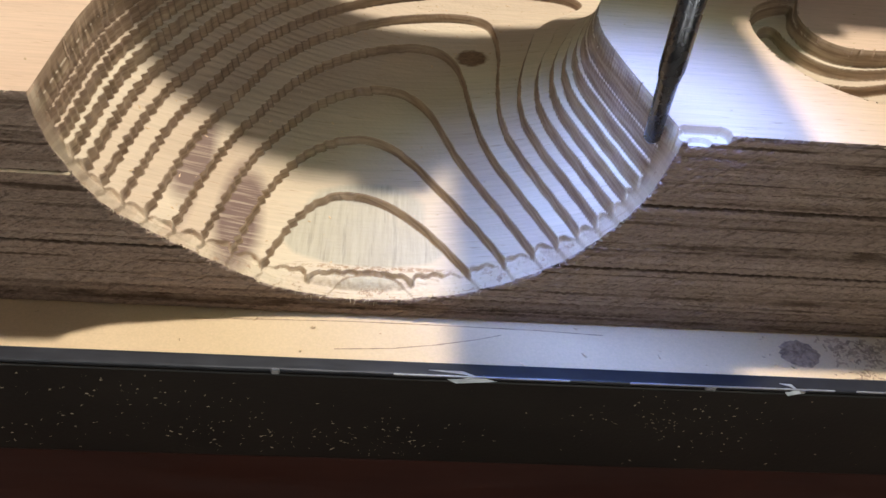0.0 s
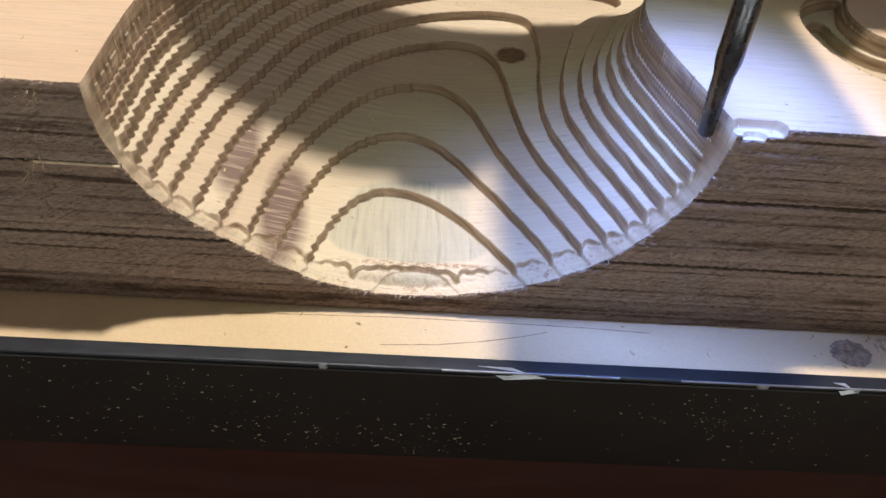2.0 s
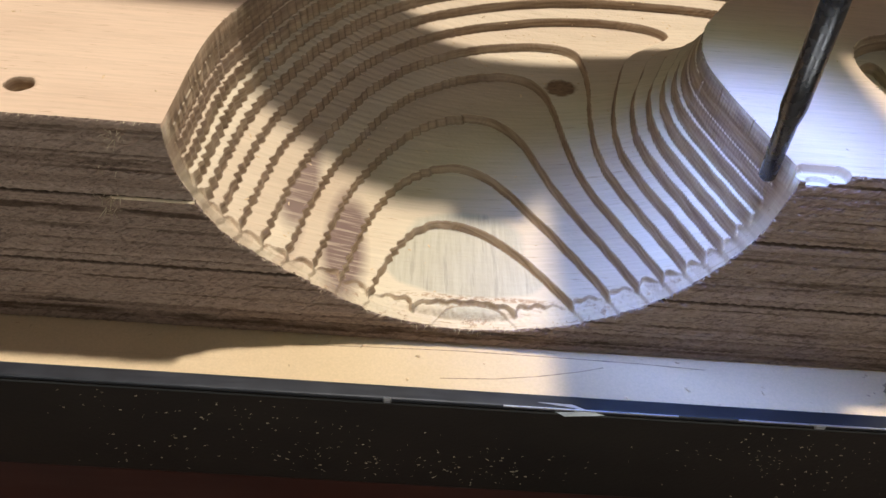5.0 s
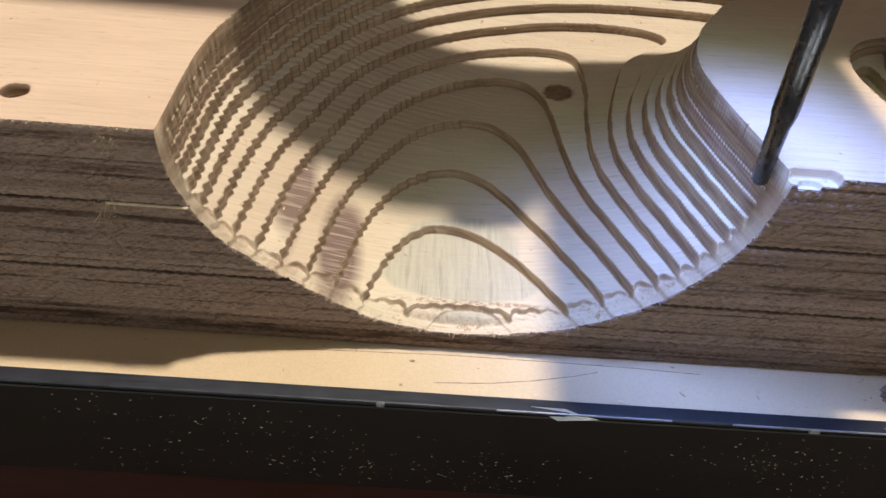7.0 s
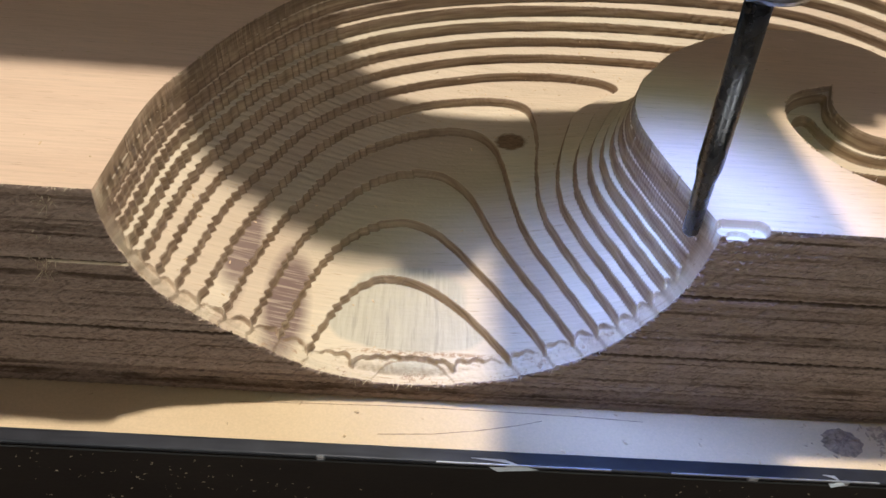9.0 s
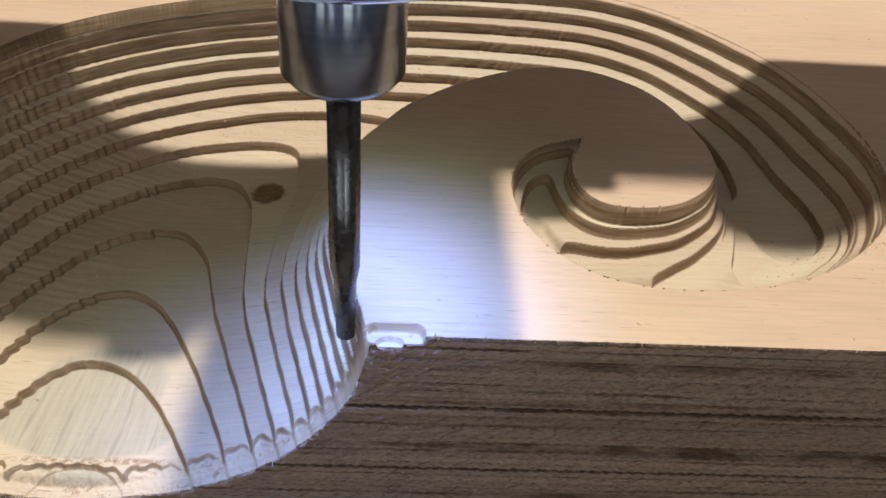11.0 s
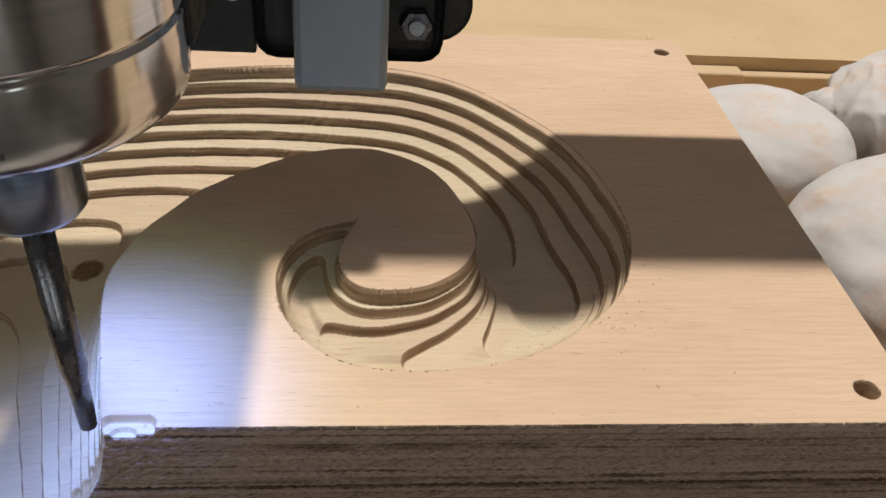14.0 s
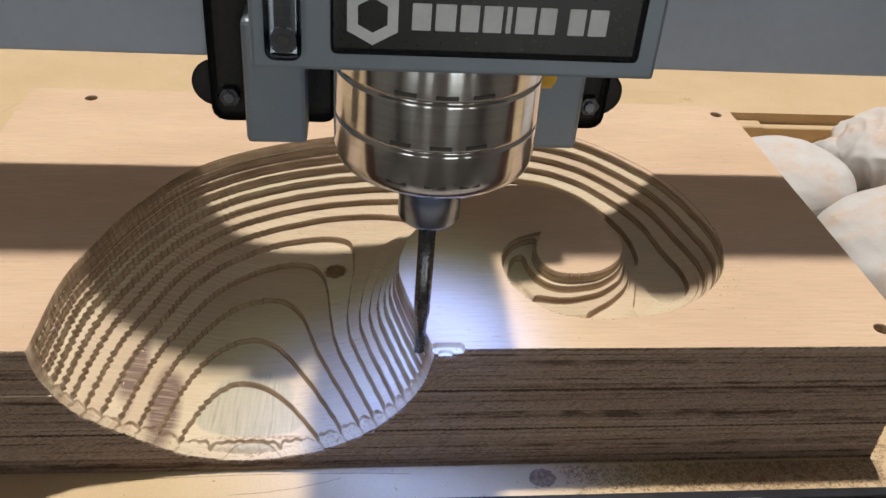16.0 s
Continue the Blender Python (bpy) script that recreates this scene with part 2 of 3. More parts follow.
def make_bag():
    m = Mat("dusty_white_bag", rough=0.75, spec=0.25)
    c = m.ramp(m.noise((25, 25, 25), 3), (0.3, (0.55, 0.53, 0.51)), (0.7, (0.66, 0.64, 0.62)))
    dust = m.math("MULTIPLY", m.ramp(m.noise((26, 26, 26), 5, 0.7), (0.46, 0.0), (0.66, 0.9)), m.ramp(m.noise((420, 420, 420), 3), (0.35, 0.2), (0.6, 0.8)))
    c = m.mix(dust, c, (0.66, 0.42, 0.26))
    m.colour(c).bump(m.math("ADD", m.noise((160, 160, 160), 3), m.noise((30, 30, 30), 3)), 0.0008, 0.35)
    return m.m


M_BAG = make_bag()


# ---- building helpers ----
def mesh_of(bm, name, mat, smooth=False):
    me = bpy.data.meshes.new(name)
    bmesh.ops.recalc_face_normals(bm, faces=bm.faces)
    bm.to_mesh(me)
    bm.free()
    me.materials.append(mat)
    if smooth:
        for p in me.polygons:
            p.use_smooth = True
    return me


def part(name, bm, mat, parent=None, label="", smooth=False):
    ob = new(name, mesh_of(bm, name, mat, smooth))
    if parent:
        ob.parent = parent
    if label:
        ob["label"] = label
    return ob


def empty(name, place=(0, 0, 0)):
    ob = new(name)
    ob.empty_display_size = 0.02
    return ob


def box(x0, x1, y0, y1, z0, z1, bevel=0.0, seg=2, bm=None):
    bm = bm or bmesh.new()
    made = bmesh.ops.create_cube(bm, size=1.0)["verts"]
    for v in made:
        v.co = Vector(((x0 + x1) / 2 + v.co.x * (x1 - x0), (y0 + y1) / 2 + v.co.y * (y1 - y0), (z0 + z1) / 2 + v.co.z * (z1 - z0)))
    if bevel:
        edges = list({e for v in made for e in v.link_edges})
        bmesh.ops.bevel(bm, geom=edges, offset=bevel, segments=seg, profile=0.5, affect="EDGES")
    return bm


def lathe(profile, place=(0, 0, 0), n=64, bm=None, axis="Z"):
    """A turned body from (radius, height) rows."""
    bm = bm or bmesh.new()
    rings = []
    for r, h in profile:
        ring = []
        for k in range(n):
            a = 2 * math.pi * k / n
            p = (r * math.cos(a), r * math.sin(a), h)
            if axis == "Y":
                p = (p[0], p[2], p[1])
            if axis == "X":
                p = (p[2], p[0], p[1])
            ring.append(bm.verts.new(Vector(p) + Vector(place)))
        rings.append(ring)
    for a, b in zip(rings, rings[1:]):
        for k in range(n):
            bm.faces.new((a[k], a[(k + 1) % n], b[(k + 1) % n], b[k]))
    bm.faces.new(rings[0][::-1])
    bm.faces.new(rings[-1])
    return bm


def grid_mesh(name, P, mat, smooth=True, keep=None):
    """A mesh from a grid of places, shaped (rows, columns, 3)."""
    r, c = P.shape[:2]
    k = np.arange(r * c).reshape(r, c)
    q = np.stack([k[:-1, :-1], k[:-1, 1:], k[1:, 1:], k[1:, :-1]], -1).reshape(-1, 4)
    if keep is not None:
        q = q[keep.reshape(-1)]
    me = bpy.data.meshes.new(name)
    me.vertices.add(r * c)
    me.vertices.foreach_set("co", P.reshape(-1).astype(np.float32))
    me.loops.add(q.size)
    me.loops.foreach_set("vertex_index", q.reshape(-1).astype(np.int32))
    me.polygons.add(len(q))
    me.polygons.foreach_set("loop_start", np.arange(0, q.size, 4, dtype=np.int32))
    me.polygons.foreach_set("use_smooth", np.full(len(q), smooth))
    me.update(calc_edges=True)
    me.materials.append(mat)
    return me


# ---- the place round it ----
def setting():
    R, H0, H1 = 1.6, -0.95, 1.7
    t = 0.1
    for name, b in (("wall_north", (-R, R, R, R + t)), ("wall_east", (R, R + t, -R, R)), ("wall_west", (-R - t, -R, -R, R))):
        tagged(part(name, box(*b, H0, H1), M_WALL), "plain warm painted workshop wall", "wall", kind="structure")
    bm = bmesh.new()
    holes = ((-1.30, -0.80), (-0.55, -0.30), (0.15, 0.62), (0.85, 1.10))
    zs, zt = -0.45, 0.75
    cut = [-R] + [v for h in holes for v in h] + [R]
    for a, b in zip(cut[::2], cut[1::2]):
        box(a, b, -R - t, -R, H0, H1, bm=bm)
    for a, b in holes:
        box(a, b, -R - t, -R, H0, zs, bm=bm)
        box(a, b, -R - t, -R, zt, H1, bm=bm)
    tagged(part("wall_south", bm, M_WALL), "warm painted workshop wall with four tall windows", "wall", kind="structure")
    for k, (a, b) in enumerate(holes):
        w = empty("window_%d" % (k + 1))
        fr = box(a, a + 0.04, -R - 0.07, -R - 0.02, zs, zt)
        box(b - 0.04, b, -R - 0.07, -R - 0.02, zs, zt, bm=fr)
        box(a, b, -R - 0.07, -R - 0.02, zt - 0.04, zt, bm=fr)
        box(a, b, -R - 0.07, -R - 0.02, zs, zs + 0.04, bm=fr)
        part("window_frame", fr, M_CEIL, w)
        part("window_bar", box((a + b) / 2 - 0.015, (a + b) / 2 + 0.015, -R - 0.06, -R - 0.03, zs + 0.04, zt - 0.04), M_CEIL, w)
        tagged(w, "tall white framed window open to daylight", "window", kind="structure")
        lamp = new("window_daylight", bpy.data.lights.new("window_daylight", "AREA"))
        lamp.data.shape, lamp.data.size, lamp.data.size_y = "RECTANGLE", b - a, zt - zs
        lamp.data.energy, lamp.data.color = WINDOW * (b - a), (0.94, 0.97, 0.93)
        lamp.matrix_world = look(((a + b) / 2, -R - 0.08, (zs + zt) / 2), ((a + b) / 2, 0, (zs + zt) / 2))
    tagged(part("floor", box(-R, R, -R, R, H0 - 0.05, H0), M_FLOOR), "worn brown workshop floor", "floor", kind="structure")
    bm = bmesh.new()
    a, b = 0.95, 0.95            # open roof light over the bench
    cx, cy = 0.35, 0.45
    box(-R, cx - a, -R, R, H1, H1 + t, bm=bm)
    box(cx + a, R, -R, R, H1, H1 + t, bm=bm)
    box(cx - a, cx + a, -R, cy - b, H1, H1 + t, bm=bm)
    box(cx - a, cx + a, cy + b, R, H1, H1 + t, bm=bm)
    tagged(part("ceiling", bm, M_CEIL), "pale ceiling with an open roof light", "ceiling", kind="structure")
    bench = empty("workbench")
    part("benchtop", box(-1.2, 1.2, -0.16, 1.1, -0.20, -0.16, 0.004), M_BENCH, bench)
    for x in (-1.1, 1.1):
        for y in (-0.10, 1.0):
            part("leg", box(x - 0.04, x + 0.04, y - 0.04, y + 0.04, H0, -0.20, 0.004), M_BENCH, bench)
    tagged(bench, "dark red-brown wooden bench under the machine", "workbench")


setting()


# ---- machine bed: board with a recess, rail in front ----
RX0, RX1, RY0, RY1 = 0.2295, 0.428, 0.069, 0.373     # recess


def machine_bed():
    bed = empty("machine_bed")
    bm = bmesh.new()
    z0, z1 = BOT - 0.018, BOT
    ya, yb = -0.0235, 0.95
    box(-0.62, RX0, ya, yb, z0, z1, bm=bm)
    box(RX1, 0.75, ya, yb, z0, z1, bm=bm)
    box(RX0, RX1, ya, RY0, z0, z1, bm=bm)
    box(RX0, RX1, RY1, yb, z0, z1, bm=bm)
    part("spoilboard", bm, M_BOARD, bed, "tan fibreboard with a cut recess")
    part("recess_floor", box(RX0 - 0.01, RX1 + 0.01, RY0 - 0.01, RY1 + 0.01, z0 - 0.02, z0 - 0.004), M_BOARD, bed)
    bm = bmesh.new()
    box(RX0 + 0.001, RX0 + 0.085, RY1 - 0.014, RY1 - 0.001, z0 - 0.004, z1 - 0.006, 0.0008, 1, bm)
    box(RX0 + 0.085, RX1 - 0.001, RY1 - 0.009, RY1 - 0.001, z0 - 0.004, z1 - 0.009, 0.0008, 1, bm)
    part("recess_ledge", bm, M_BOARD, bed)
    part("bed_frame", box(-0.6, 0.73, 0.0, 0.9, -0.10, z0 - 0.024, 0.002), M_RAIL, bed, "black metal frame")
    for x in (-0.55, 0.68):
        part("foot", box(x - 0.025, x + 0.025, 0.02, 0.07, -0.16, -0.10, 0.003), M_BLACK, bed)
    tagged(bed, "tan fibreboard machine bed with a sawdust-strewn recess", "machine bed")
    # plug knot in the board
    bm = bmesh.new()
    rnd = random.Random(5)
    n = 40
    c = bm.verts.new((0.0597, -0.0085, BOT + 0.0009))
    rings = []
    for j, f in enumerate((0.35, 0.7, 1.0)):
        rings.append([bm.verts.new((0.0597 + 0.0058 * f * (1 + rnd.uniform(-.12, .12)) * math.cos(6.283 * k / n), -0.0085 + 0.0052 * f * (1 + rnd.uniform(-.12, .12)) * math.sin(6.283 * k / n), BOT + (0.0003 + rnd.uniform(0, 0.0011) if j < 2 else 0.0002))) for k in range(n)])
    for k in range(n):
        bm.faces.new((c, rings[0][k], rings[0][(k + 1) % n]))
        for a, b in zip(rings, rings[1:]):
            bm.faces.new((a[k], b[k], b[(k + 1) % n], a[(k + 1) % n]))
    part("filled_hole", bm, make_plain("rough_filler", (0.34, 0.24, 0.16), 0.9, 0, 0.5, 500, relief=0.0006), bed, "rough filled screw hole")
    # thin arcs drawn on the board by the edge of an earlier cut
    for rows in (((-0.114, -0.0045), (-0.096, -0.0038), (-0.070, -0.0031), (-0.043, -0.0032), (-0.016, -0.0036), (0.006, -0.0046)),
                 ((-0.2744, 0.340), (-0.2679, 0.3547), (-0.2589, 0.3652), (-0.2483, 0.371), (-0.236, 0.373)),
                 ((-0.074, -0.0138), (-0.0585, -0.0128), (-0.046, -0.0108), (-0.0346, -0.0082), (-0.026, -0.0056))):
        bm = bmesh.new()
        last = None
        for x, y in [(a[0] + (b[0] - a[0]) * f / 6, a[1] + (b[1] - a[1]) * f / 6) for a, b in zip(rows, rows[1:]) for f in range(6)]:
            pair = [bm.verts.new((x, y + e, BOT + h)) for e, h in ((-0.00016, 0.00005), (0, 0.00013), (0.00016, 0.00005))]
            if last:
                bm.faces.new((last[0], pair[0], pair[1], last[1]))
                bm.faces.new((last[1], pair[1], pair[2], last[2]))
            last = pair
        part("scored_line", bm, M_BROWN, bed, "thin dark scored line")
    rail = empty("front_rail")
    part("face", box(-0.62, 0.75, -0.0286, -0.0240, -0.0465, -0.0110, 0.0006), M_RAIL, rail, "black face with pale dust")
    part("top_edge", box(-0.62, 0.75, -0.0284, -0.0238, -0.0110, -0.0095, 0.0005), M_RAILTOP, rail, "worn blue-grey metal edge")
    rnd = random.Random(8)
    for x, w in ((-0.040, 0.009), (0.048, 0.003)):
        bm = bmesh.new()
        v = [bm.verts.new((x + dx, y, z)) for dx, y, z in ((-w, -0.0266, -0.00942), (w * 0.4, -0.0284, -0.0093), (w, -0.0289, -0.0105), (-w * 0.2, -0.0290, -0.0117), (0, -0.0272, -0.0089))]
        for f in ((0, 4, 3), (4, 1, 3), (1, 2, 3), (0, 1, 4)):
            bm.faces.new([v[i] for i in f])
        part("nick", bm, M_CHIP_HIGHLIGHT, rail, "bright bare-metal nick")
    # the highlight along the rail's front corner, built as thin bright strips
    for a, b in ((-0.058, -0.012), (0.004, 0.060), (0.066, 0.150)):
        part("worn_edge", box(a, b, -0.02865, -0.0282, -0.0099, -0.0094, 0.0001, 1), M_CHIP_HIGHLIGHT, rail, "thin bright strip standing in for the highlight on the rail's edge")
    for x, w in ((-0.088, 0.0012), (0.026, 0.0016), (0.051, 0.0011)):
        part("chip", box(x - w, x + w, -0.0288, -0.0280, -0.0112, -0.0093, 0.0004, 1), M_CHIP_HIGHLIGHT, rail, "small bare-metal chip")
    part("frame_bar", box(-0.62, 0.75, -0.0238, 0.0, -0.10, -0.040), M_BENCH, rail, "dark red wooden bar")
    part("frame_foot", box(-0.60, -0.55, -0.0238, -0.001, -0.16, -0.10), M_BLACK, rail)
    part("frame_foot", box(0.68, 0.73, -0.0238, -0.001, -0.16, -0.10), M_BLACK, rail)
    tagged(rail, "black front rail speckled with sawdust", "rail")


machine_bed()


# ---- the carved block ----
OUTER = [(-0.1453, 0.0000), (-0.1442, 0.0429), (-0.1377, 0.0706), (-0.1250, 0.1065), (-0.1039, 0.1425), (-0.0687, 0.1680), (-0.0202, 0.1857), (0.0304, 0.1966), (0.0770, 0.1979), (0.1055, 0.1876), (0.1282, 0.1652),
         (0.1476, 0.1345), (0.1562, 0.0949), (0.1520, 0.0643), (0.1391, 0.0423), (0.1172, 0.0256), (0.0902, 0.0188), (0.0655, 0.0218), (0.0496, 0.0368), (0.0445, 0.0593), (0.0515, 0.0774), (0.0678, 0.0862)]
INNER = [(0.0087, 0.0000), (-0.0007, 0.0394), (-0.0024, 0.0587), (0.0020, 0.0769), (0.0093, 0.0902), (0.0175, 0.1026), (0.0320, 0.1135), (0.0532, 0.1213), (0.0742, 0.1207), (0.0892, 0.1137), (0.0971, 0.1059),
         (0.1020, 0.0959), (0.1047, 0.0845), (0.1047, 0.0745), (0.1027, 0.0678), (0.0976, 0.0601), (0.0884, 0.0535), (0.0771, 0.0513), (0.0679, 0.0536), (0.0631, 0.0615), (0.0629, 0.0727), (0.0678, 0.0862)]
DEPTH = [.0685, .0614, .0573, .0525, .0477, .0425, .0402, .0392, .0388, .0358, .0322, .0288, .0255, .0225, .0192, .0165, .0142, .0122, .0104, .0088, .0070, .0030]
# how far each section is stretched downwards, and how far it leans back
STRETCH = [.90, 1.0, 1.02, 1.05, 1.07, 1.08, 1.087, 1.094, 1.098, 1.10, 1.11, 1.10, 1.056, 1.04, 1.03, 1.035, 1.07, 1.12, 1.15, 1.15, 1.15, 1.0]
LEAN = [0, .10, .105, .13, .175, .205, .235, .25, .25, .22, .17, .10, .04, 0, 0, 0, 0, 0, 0, 0, 0, 0]


def spline(rows, n):
    """Even samples of a smooth curve through the rows."""
    p = np.array(rows, float)
    if p.ndim == 1:
        p = p[:, None]
    q = np.vstack([2 * p[0] - p[1], p, 2 * p[-1] - p[-2]])
    s = np.linspace(0, len(p) - 1, n)
    k = np.minimum(s.astype(int), len(p) - 2)
    t = (s - k)[:, None]
    a, b, c, d = q[k], q[k + 1], q[k + 2], q[k + 3]
    return s, 0.5 * (2 * b + (c - a) * t + (2 * a - 5 * b + 4 * c - d) * t ** 2 + (3 * b - a - 3 * c + d) * t ** 3)


def smooth01(t):
    t = np.clip(t, 0, 1)
    return t * t * (3 - 2 * t)


def blur(a, w, n=2):
    """Box blur of the masked values."""
    for _ in range(n):
        s, m = np.zeros_like(a), np.zeros_like(a)
        for dy in (-1, 0, 1):
            for dx in (-1, 0, 1):
                s += np.roll(a * w, (dy, dx), (0, 1))
                m += np.roll(w, (dy, dx), (0, 1))
        a = np.where(w > 0, s / np.maximum(m, 1e-9), a)
    return a


def carve():
    """The height of the block's top over a grid: a horn-shaped hollow, cut in flat steps."""
    nx, ny = 1301, 721
    xs, ys = np.linspace(X0, X1, nx), np.linspace(0, Y1, ny)
    cell = xs[1] - xs[0]
    S, U = 6400, 640
    s, o = spline(OUTER, S)
    _, i = spline(INNER, S)
    D = np.maximum(spline(DEPTH, S)[1][:, 0], 0)
    L = np.concatenate([[0], np.cumsum(np.hypot(*np.diff(o, axis=0).T))])
    u = (np.arange(U) + 0.5) / U
    P = o[:, None] * (1 - u)[None, :, None] + i[:, None] * u[None, :, None]
    half = (smooth01((s - 5.0) / 3.0) * (1 - smooth01((s - 11.5) / 2.0)))[:, None]
    # the near left bank is the gentler one
    gentle = 0.045 * np.sin(2 * np.pi * np.minimum(u, 0.5)) ** 2
    ue = u[None] - gentle[None] * (1 - smooth01((s - 1.5) / 2.0))[:, None]
    bowl = np.sqrt(np.maximum(0, 1 - (2 * ue - 1) ** 2))
    slope = (u * (2 - u))[None] ** 0.8         # a bank that falls to a cliff
    d = D[:, None] * (bowl * (1 - half) + slope * half)
    back = smooth01((s - 2.5) / 1.5)[:, None]
    P[..., 1] += d * np.interp(s, np.arange(len(LEAN)), LEAN)[:, None] * (1 - back * (1 - smooth01(u / 0.6)[None]))
    fx, fy = (P[..., 0] - X0) / cell, P[..., 1] / (ys[1] - ys[0])
    bx, by = np.floor(fx).astype(int), np.floor(fy).astype(int)
    fields = [d, np.broadcast_to(u[None], d.shape), np.broadcast_to(s[:, None], d.shape), np.broadcast_to(L[:, None], d.shape)]
    cnt, sums, hits = np.zeros(nx * ny), [np.zeros(nx * ny) for _ in fields], np.zeros(nx * ny)
    for jx in (0, 1):
        for jy in (0, 1):
            wt = np.abs(1 - jx - (fx - bx)) * np.abs(1 - jy - (fy - by))
            ok = (bx + jx >= 0) & (bx + jx < nx) & (by + jy >= 0) & (by + jy < ny)
            flat = ((by + jy) * nx + bx + jx)[ok]
            cnt += np.bincount(flat, wt[ok], nx * ny)
            hits += np.bincount(flat, wt[ok] > 0.25, nx * ny)
            for k, f in enumerate(fields):
                sums[k] += np.bincount(flat, (wt * f)[ok], nx * ny)
    w = (hits > 0).reshape(ny, nx).astype(float)
    d_, u_, s_, l_ = ((v / np.maximum(cnt, 1e-9)).reshape(ny, nx) * w for v in sums)
    d_ = blur(d_, w, 4)
    gy, gx = np.gradient(d_, ys[1] - ys[0], cell)
    g = np.clip(np.hypot(gx, gy), 0.05, 8)
    X, Y = np.meshgrid(xs, ys)
    # the saw-toothed left wall, and a slight wander everywhere
    left = smooth01((5.0 - s_) / 1.6) * smooth01((0.56 - u_) / 0.12)
    drift = 1.1 * np.sin(l_ * 210 + d_ * 200) + 0.5 * np.sin(l_ * 530 - d_ * 300)
    wob = 0.00044 * np.sin(l_ * 2 * np.pi / 0.0044 + drift) * (0.85 + 0.35 * np.sin(l_ * 340 + d_ * 400)) * left
    wob = wob + 0.00018 * np.sin(X * 310 + 2 * np.sin(Y * 150)) * np.sin(Y * 270 + 1.3)
    dd = d_ + np.minimum(g, 2.5) * wob
    fr = dd / STEP
    k = np.floor(fr)
    wd = np.clip(np.minimum(g, 3.2) * 0.00056 / STEP, 0.02, 0.38)
    terr = (k + smooth01((fr - k - 1 + wd) / wd)) * STEP
    # the steps lean a little with the hollow, and run out on the steepest part
    terr = np.minimum(terr, 13 * STEP)
    lean = 0.34 - 0.22 * smooth01((g - 0.8) / 1.2) + 0.2 * smooth01((g - 5.0) / 3.0)
    terr = terr * (1 - lean) + np.minimum(dd, 13.4 * STEP) * lean
    # finer steps towards the curl
    st2 = 0.0030
    fr2 = dd / st2 + 0.55
    k2 = np.floor(fr2)
    wd2 = np.clip(g * 0.0008 / st2, 0.03, 0.6)
    terr2 = np.maximum(0, (k2 + smooth01((fr2 - k2 - 1 + wd2) / wd2) - 0.4)) * st2
    curl = smooth01((s_ - 12.2) / 3.0)
    terr = terr * (1 - curl) + terr2 * curl
    # the outer side of the curl is already cut smooth
    done = smooth01((s_ - 13.0) / 1.6) * smooth01((0.56 - u_) / 0.16) * smooth01((19.3 - s_) / 0.8)
    terr = terr * (1 - done) + dd * done
    # a finished strip along the front
    lip = 0.0052 + 0.0034 * np.sqrt(np.maximum(0, 1 - (2 * (fr - k) - 0.9) ** 2)) + 0.0005 * np.sin(X * 1310)
    lip = lip - 0.0028 * smooth01((-0.105 - X) / 0.015) - 0.0022 * smooth01((X + 0.02) / 0.012)
    fin = 0.22 * terr + 0.78 * dd + 0.0003 * smooth01(dd / 0.01)
    fin = np.minimum(fin, terr + 0.0018 + 0.0055 * smooth01((0.0065 - Y) / 0.0065))
    tongue = (np.hypot(X + 0.065, Y * 1.25 + 0.003) < 0.0125) * (Y < 0.0125)
    fin = fin + tongue * 0.0005
    near = smooth01((lip + 0.0015 * tongue - Y) / (0.0010 - 0.0004 * tongue))
    terr = terr * (1 - near) + fin * near
    # a crisp edge along the outline
    rim = np.vstack([o[::2], i[::2]])
    edge = (blur(w, np.ones_like(w), 3) > 0.001) & (blur(w, np.ones_like(w), 3) < 0.999)
    q = np.argwhere(edge)
    pts = np.stack([xs[q[:, 1]], ys[q[:, 0]]], -1)
    dist, foot = np.empty(len(pts)), np.empty((len(pts), 2))
    for a in range(0, len(pts), 2000):
        b = pts[a:a + 2000]
        e2 = ((b[:, None] - rim[None]) ** 2).sum(-1)
        n = e2.argmin(1)
        dist[a:a + 2000], foot[a:a + 2000] = np.sqrt(e2[np.arange(len(b)), n]), rim[n]
    on = (dist < 0.62 * cell) & (pts[:, 1] > 0)
    passes = terr * w / STEP
    z = TOP - terr * w * np.interp(s_, np.arange(len(STRETCH)), STRETCH)
    z[q[on][:, 0], q[on][:, 1]] = TOP
    X[q[on][:, 0], q[on][:, 1]] = foot[on][:, 0]
    Y[q[on][:, 0], q[on][:, 1]] = np.maximum(foot[on][:, 1], 0.0001)
    # notch beside the hollow, and screw holes
    e = np.maximum(np.abs(X - 0.0145) - 0.0035, 0) ** 2 + (np.maximum(Y - 0.0012, 0) * 1.15) ** 2
    z = np.minimum(z, TOP - 0.0024 * smooth01((0.0033 - np.sqrt(e)) / 0.0007) * (X > 0.0075))
    e = np.hypot((X - 0.0135) / 1.5, Y - 0.0)
    z = np.minimum(z, TOP - 0.0036 * smooth01((0.0024 - e) / 0.0006) * (X > 0.0075))
    for hx, hy in ((0.2036, 0.0115), (0.2055, 0.2235), (-0.1743, 0.2245), (-0.1828, 0.013)):
        r = np.hypot(X - hx, Y - hy) * (1 + 0.025 * np.sin(5 * np.arctan2(Y - hy, X - hx)))
        z = np.minimum(z, TOP - 0.0052 * smooth01((0.0036 - r) / 0.0011))
        z = z + 0.0003 * np.exp(-((r - 0.0045) / 0.0007) ** 2)
